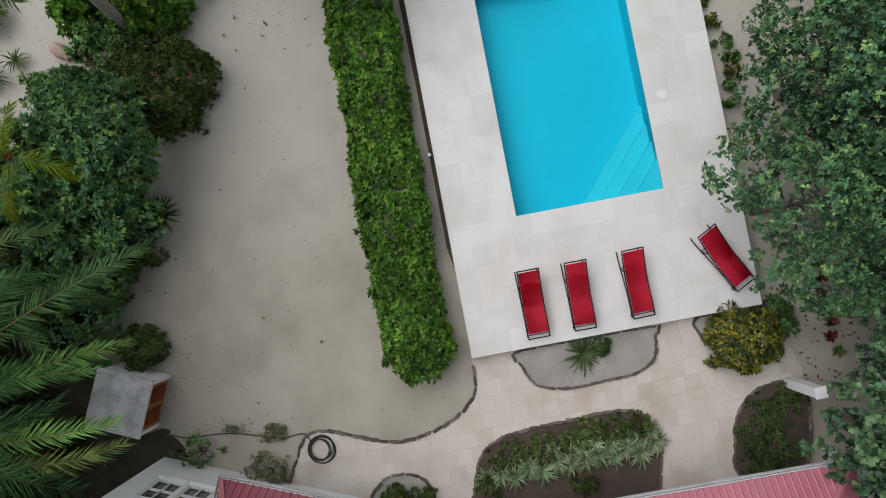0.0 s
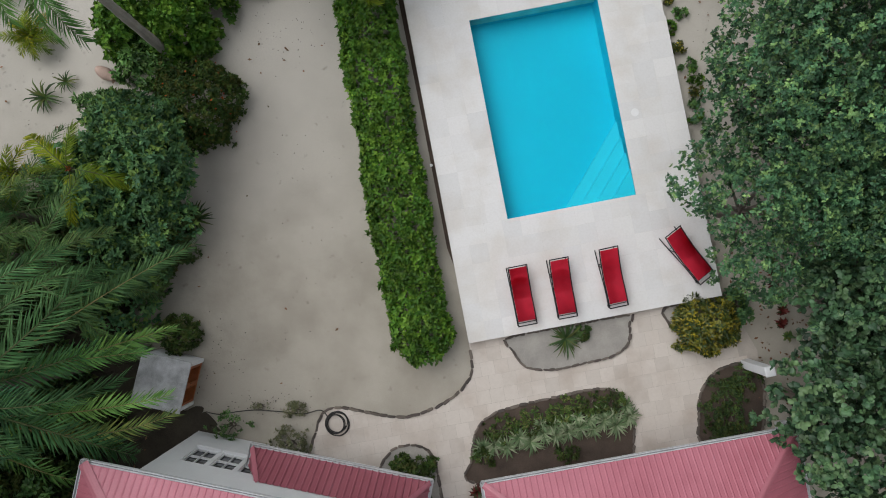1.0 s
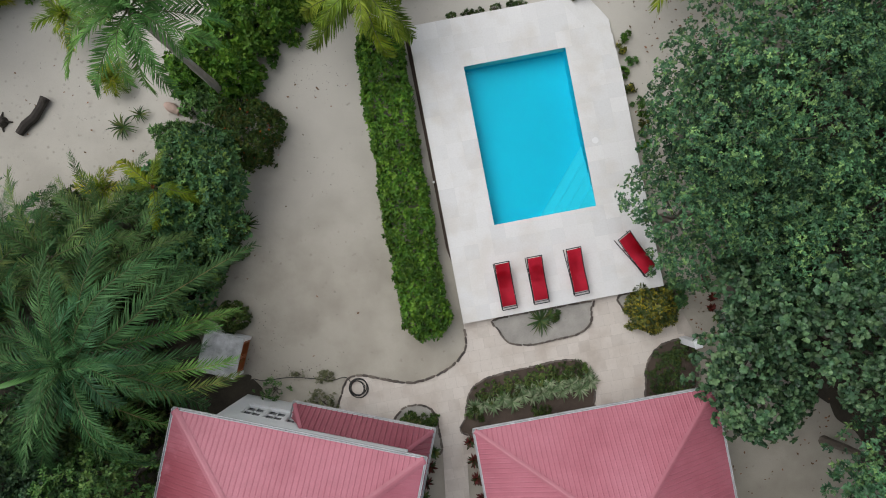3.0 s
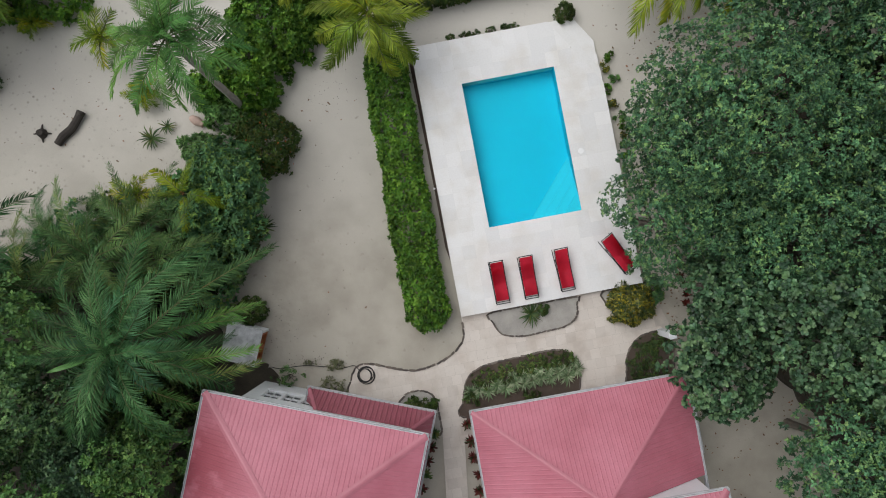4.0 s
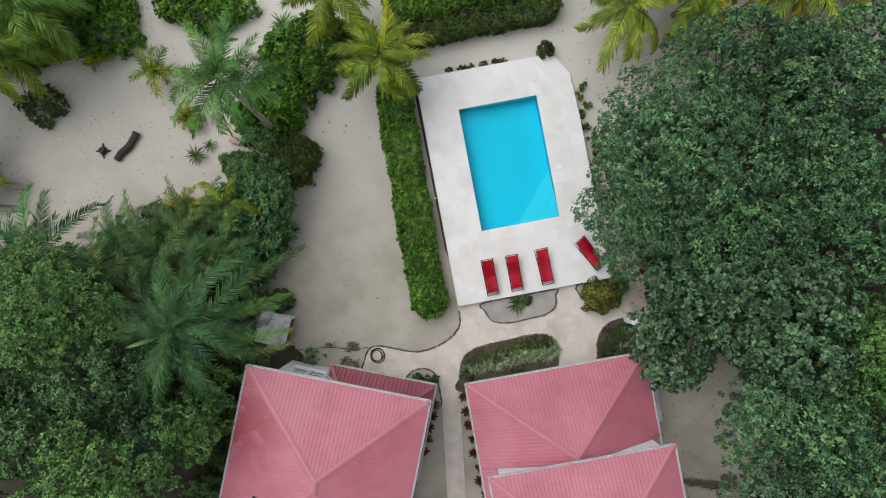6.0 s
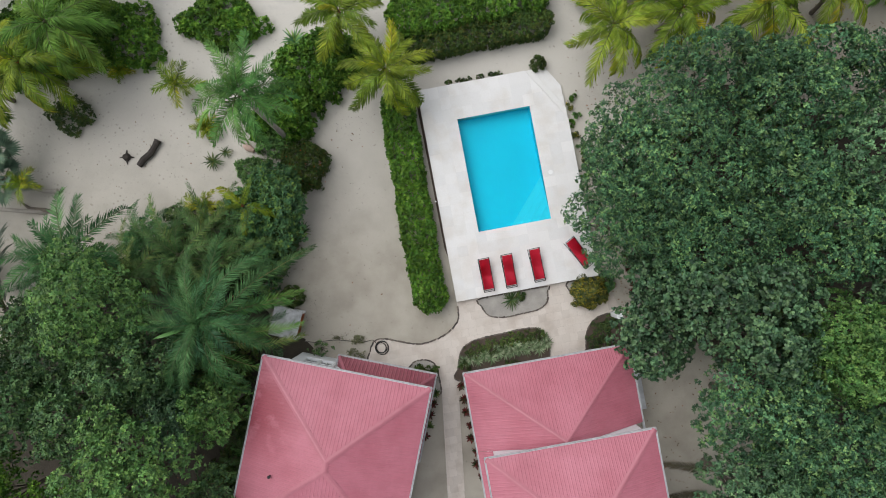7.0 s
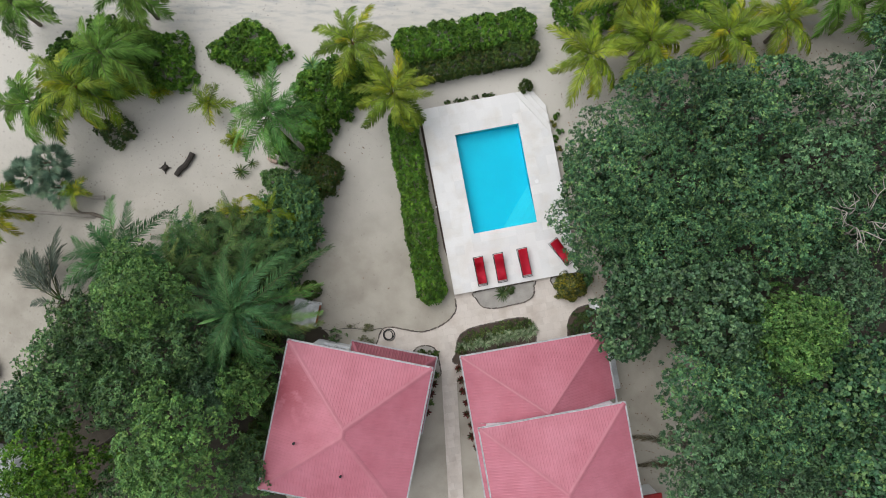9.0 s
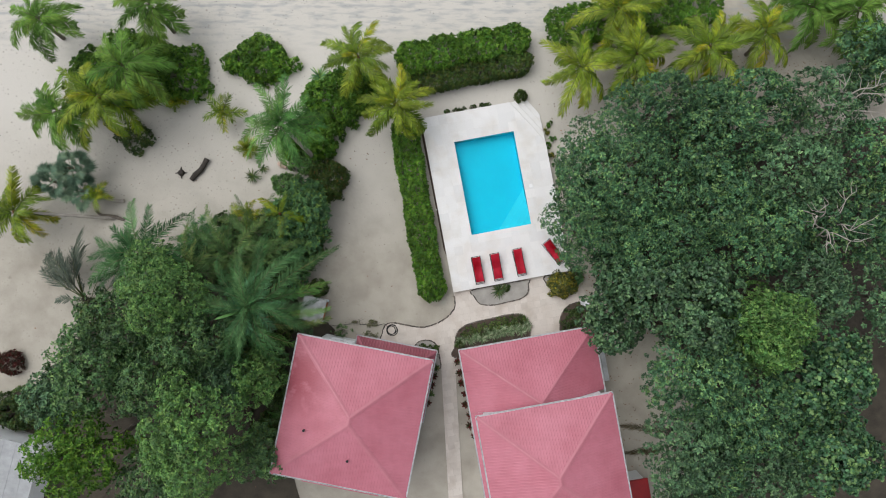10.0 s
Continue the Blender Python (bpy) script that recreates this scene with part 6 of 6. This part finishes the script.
for i in range(13):
    x = 1.35 + i * 0.40
    y = -6.52 + 0.205 * (x - 1.3) + 0.12 * math.sin(i * 2.7)
    strap_plant("strap_lily", x, y, 0.50 + 0.06 * math.sin(i * 1.9), SILVER_LEAF, "variegated silvery strap-leaved lily in the bed", 400 + i, 34, 0.42, 0.055, group="lilies in the planting bed")
    if i > 4:
        strap_plant("strap_lily", x - 0.1, y + 0.33, 0.36, SILVER_LEAF, "variegated silvery strap-leaved lily in the bed", 430 + i, 26, 0.45, 0.05, group="lilies in the planting bed")
for i, (x, y, a, b) in enumerate([(2.0, -5.9, 0.55, 0.35), (3.0, -5.6, 0.7, 0.38), (4.0, -5.3, 0.6, 0.36), (4.9, -5.1, 0.65, 0.36), (5.6, -5.05, 0.45, 0.3), (1.35, -6.7, 0.3, 0.35), (4.1, -6.6, 0.4, 0.25), (9.3, -4.7, 0.6, 0.6), (9.6, -5.7, 0.6, 0.5), (8.9, -5.4, 0.4, 0.5), (9.9, -4.3, 0.45, 0.4), (9.2, -6.1, 0.5, 0.35)]):
    bush("ground_cover", x, y, a, b, 0.26, DARK_LEAF if x > 8 else GRASS_LEAF, "low green ground cover in the planting bed", "ground cover", 500 + i, int(330 * a * b) + 30, 0.10, 0.04, 5, 12, 0.35)
for i in range(9):
    x, y = 1.22 + i * 0.16 + 0.1 * math.sin(i * 2.9), -7.9 - i * 0.75
    if i < 8:
        strap_plant("red_cordyline", x - 0.05, y, 0.36, RED_LEAF, "dark red cordyline beside the house wall", 600 + i, 22, 0.55, 0.09, group="cordylines along the path")
for i in range(5):
    strap_plant("red_cordyline", -0.35 - i * 0.13 + 0.08 * math.sin(i * 3), -8.3 - i * 0.62, 0.36, RED_LEAF if i % 3 else DARK_LEAF, "dark red cordyline beside the porch", 620 + i, 22, 0.55, 0.09, group="cordylines along the path")
for i in range(7):
    strap_plant("red_cordyline", 10.75 + 0.09 * i + 0.07 * math.sin(i * 2.2), -0.3 - i * 0.42, 0.26, RED_LEAF if i % 3 else DARK_LEAF, "dark red cordyline in the sand under the trees", 660 + i, 16, 0.45, 0.08, group="cordylines under the grove")
for i in range(5):
    bush("garden_shrub", -1.65 - i * 0.2, -11.6 - i * 0.9, 0.32, 0.4, 0.5, GRASS_LEAF, "low green shrub along the house wall", "shrub", 640 + i, 100, 0.12, 0.05)
for i, (x, y, a) in enumerate([(16.0, -12.9, 168), (15.8, -14.2, 178)]):
    t = thing("fallen_frond", pose(x, y, 0.06, 0, 0, a), "dry brown palm frond fallen on the sand", "palm frond")
    me = frond_mesh("frond_blade", 3.4 - 0.6 * i, 4, 5, 46, 0.48, 140 + i, 0.06, 0.1, 4, (50, 24))
    me.materials.append(FALLEN_FROND)
    me.materials.append(RIB)
    f = new("frond_blade", me)
    f.parent = t


# ---- litter: fallen leaves over sand and terrace edge ----
def litter(name, label, boxes, size, seed, material, z):
    g = np.random.default_rng(seed)
    P = []
    for x0, y0, x1, y1, n in boxes:
        P.append(np.column_stack([g.normal((x0 + x1) / 2, (x1 - x0) / 3.2, n), g.normal((y0 + y1) / 2, (y1 - y0) / 3.2, n), np.full(n, z)]))
    P = np.concatenate(P)
    me = leaves(name, P, np.tile([0, 0, 1.0], (len(P), 1)), 1, size, size * 0.55, seed, 4, 0.15, 0.0)
    me.materials.append(material)
    tagged(new(name, me), label, "fallen leaves", kind="stuff")


litter("fallen_leaves", "scattered dry brown leaves on the sand", [(9.3, -4.5, 12.5, 0.5, 130), (8.3, 7.0, 13.0, 12.5, 150), (12, -9, 22, 10, 900), (10.8, -16, 15, -6, 90), (-22, -14, -10, -1, 700), (-7.0, 6.0, -4.0, 7.4, 8), (20, 10, 28, 14, 260), (-26, 3, -11, 9, 30)], 0.12, 900, FALLEN_LEAF, 0.03)
litter("beach_debris", "dark bits of seaweed and twigs on the beach", [(-30, 16.5, 4, 21, 500)], 0.07, 901, DRIFT, 0.03)

litter("sand_specks", "small dark twigs and leaf bits strewn over the yard sand", [(-8, -5.4, -3.5, -4.7, 60), (-8.0, -4.6, -6.6, -2.2, 40), (-7, -4.5, -1, 8, 50), (-6.3, 6.4, -4.0, 8.2, 50), (8.4, 3, 9.4, 10, 50), (-20, 2, -11, 9, 50), (0.0, -16, 0.6, -8, 20), (2.8, -3.5, 5.6, -2.7, 40), (-24, 3, -13, 8, 30)], 0.05, 902, DRIFT, 0.025)


# ---- terrace tiles and paving slabs, laid piece by piece ----
def tile_mesh(name, outline, z0, z1, material):
    c = np.mean(np.array(outline), 0)
    v = [(x - c[0], y - c[1], z) for z in (z0, z1) for x, y in outline]
    n = len(outline)
    faces = [tuple(range(n, 2 * n))] + [(i, (i + 1) % n, n + (i + 1) % n, n + i) for i in range(n)]
    me = bpy.data.meshes.new(name)
    me.from_pydata(v, [], faces)
    me.materials.append(material)
    return me, c


def lay(parent, name, cells, z0, z1, material, limit=300):
    """Each cell becomes a piece; those past the limit are joined into one."""
    rest_v, rest_f = [], []
    for i, o in enumerate(cells):
        if i < limit:
            me, c = tile_mesh(name, o, z0, z1, material)
            ob = new(name, me)
            ob.parent = parent
            ob.matrix_basis = pose(c[0], c[1], 0)
        else:
            b, n = len(rest_v), len(o)
            rest_v += [(x, y, z) for z in (z0, z1) for x, y in o]
            rest_f += [tuple(range(b + n, b + 2 * n))] + [(b + k, b + (k + 1) % n, b + n + (k + 1) % n, b + n + k) for k in range(n)]
    if rest_v:
        me = bpy.data.meshes.new(name + "_rest")
        me.from_pydata(rest_v, [], rest_f)
        me.materials.append(material)
        ob = tagged(new(name + "_rest", me), kind="stuff")
        ob.parent = parent


def area(o):
    return 0.5 * abs(sum(p[0] * q[1] - q[0] * p[1] for p, q in zip(o, o[1:] + o[:1])))


def breaks(a, b, step):
    n = max(1, round((b - a) / step))
    return [a + (b - a) * i / n for i in range(n + 1)]


cells, gap = [], 0.0025
for u0, u1, v0, v1 in ((0, DW, 0, PV0), (0, PU0, PV0, PV1), (PU1, DW, PV0, PV1), (0, DW, PV1, DL)):
    for a, b in zip(breaks(u0, u1, 0.61), breaks(u0, u1, 0.61)[1:]):
        for c, d in zip(breaks(v0, v1, 0.61), breaks(v0, v1, 0.61)[1:]):
            o = clip([(a + gap, c + gap), (b - gap, c + gap), (b - gap, d - gap), (a + gap, d - gap)], deck_outline)
            if o and area(o) > 0.01:
                cells.append(o)
lay(deck, "tile", cells, DZ - 0.03, DZ, DECK)

cells, gap = [], 0.0045
g = random.Random(12)
ang = radians(10.7)
ux, uy = math.cos(ang), math.sin(ang)
for i in range(-18, 30):
    row = g.uniform(0, 0.4)
    for j in range(-16, 26):
        w, h = 0.46, 0.46
        a, c = -3.0 + j * w + row, -14.0 + i * h
        sq = [(a + gap, c + gap), (a + w - gap, c + gap), (a + w - gap, c + h - gap), (a + gap, c + h - gap)]
        sq = [(x * ux - y * uy, x * uy + y * ux) for x, y in sq]
        o = clip(PAVED[::1], sq)
        if o and area(o) > 0.01:
            cells.append(o)
cells.sort(key=lambda o: abs(o[0][0] - 3.5) + 1.3 * abs(o[0][1] + 4.5))
lay(paving, "paver", cells, 0.0, 0.042, PAVER)
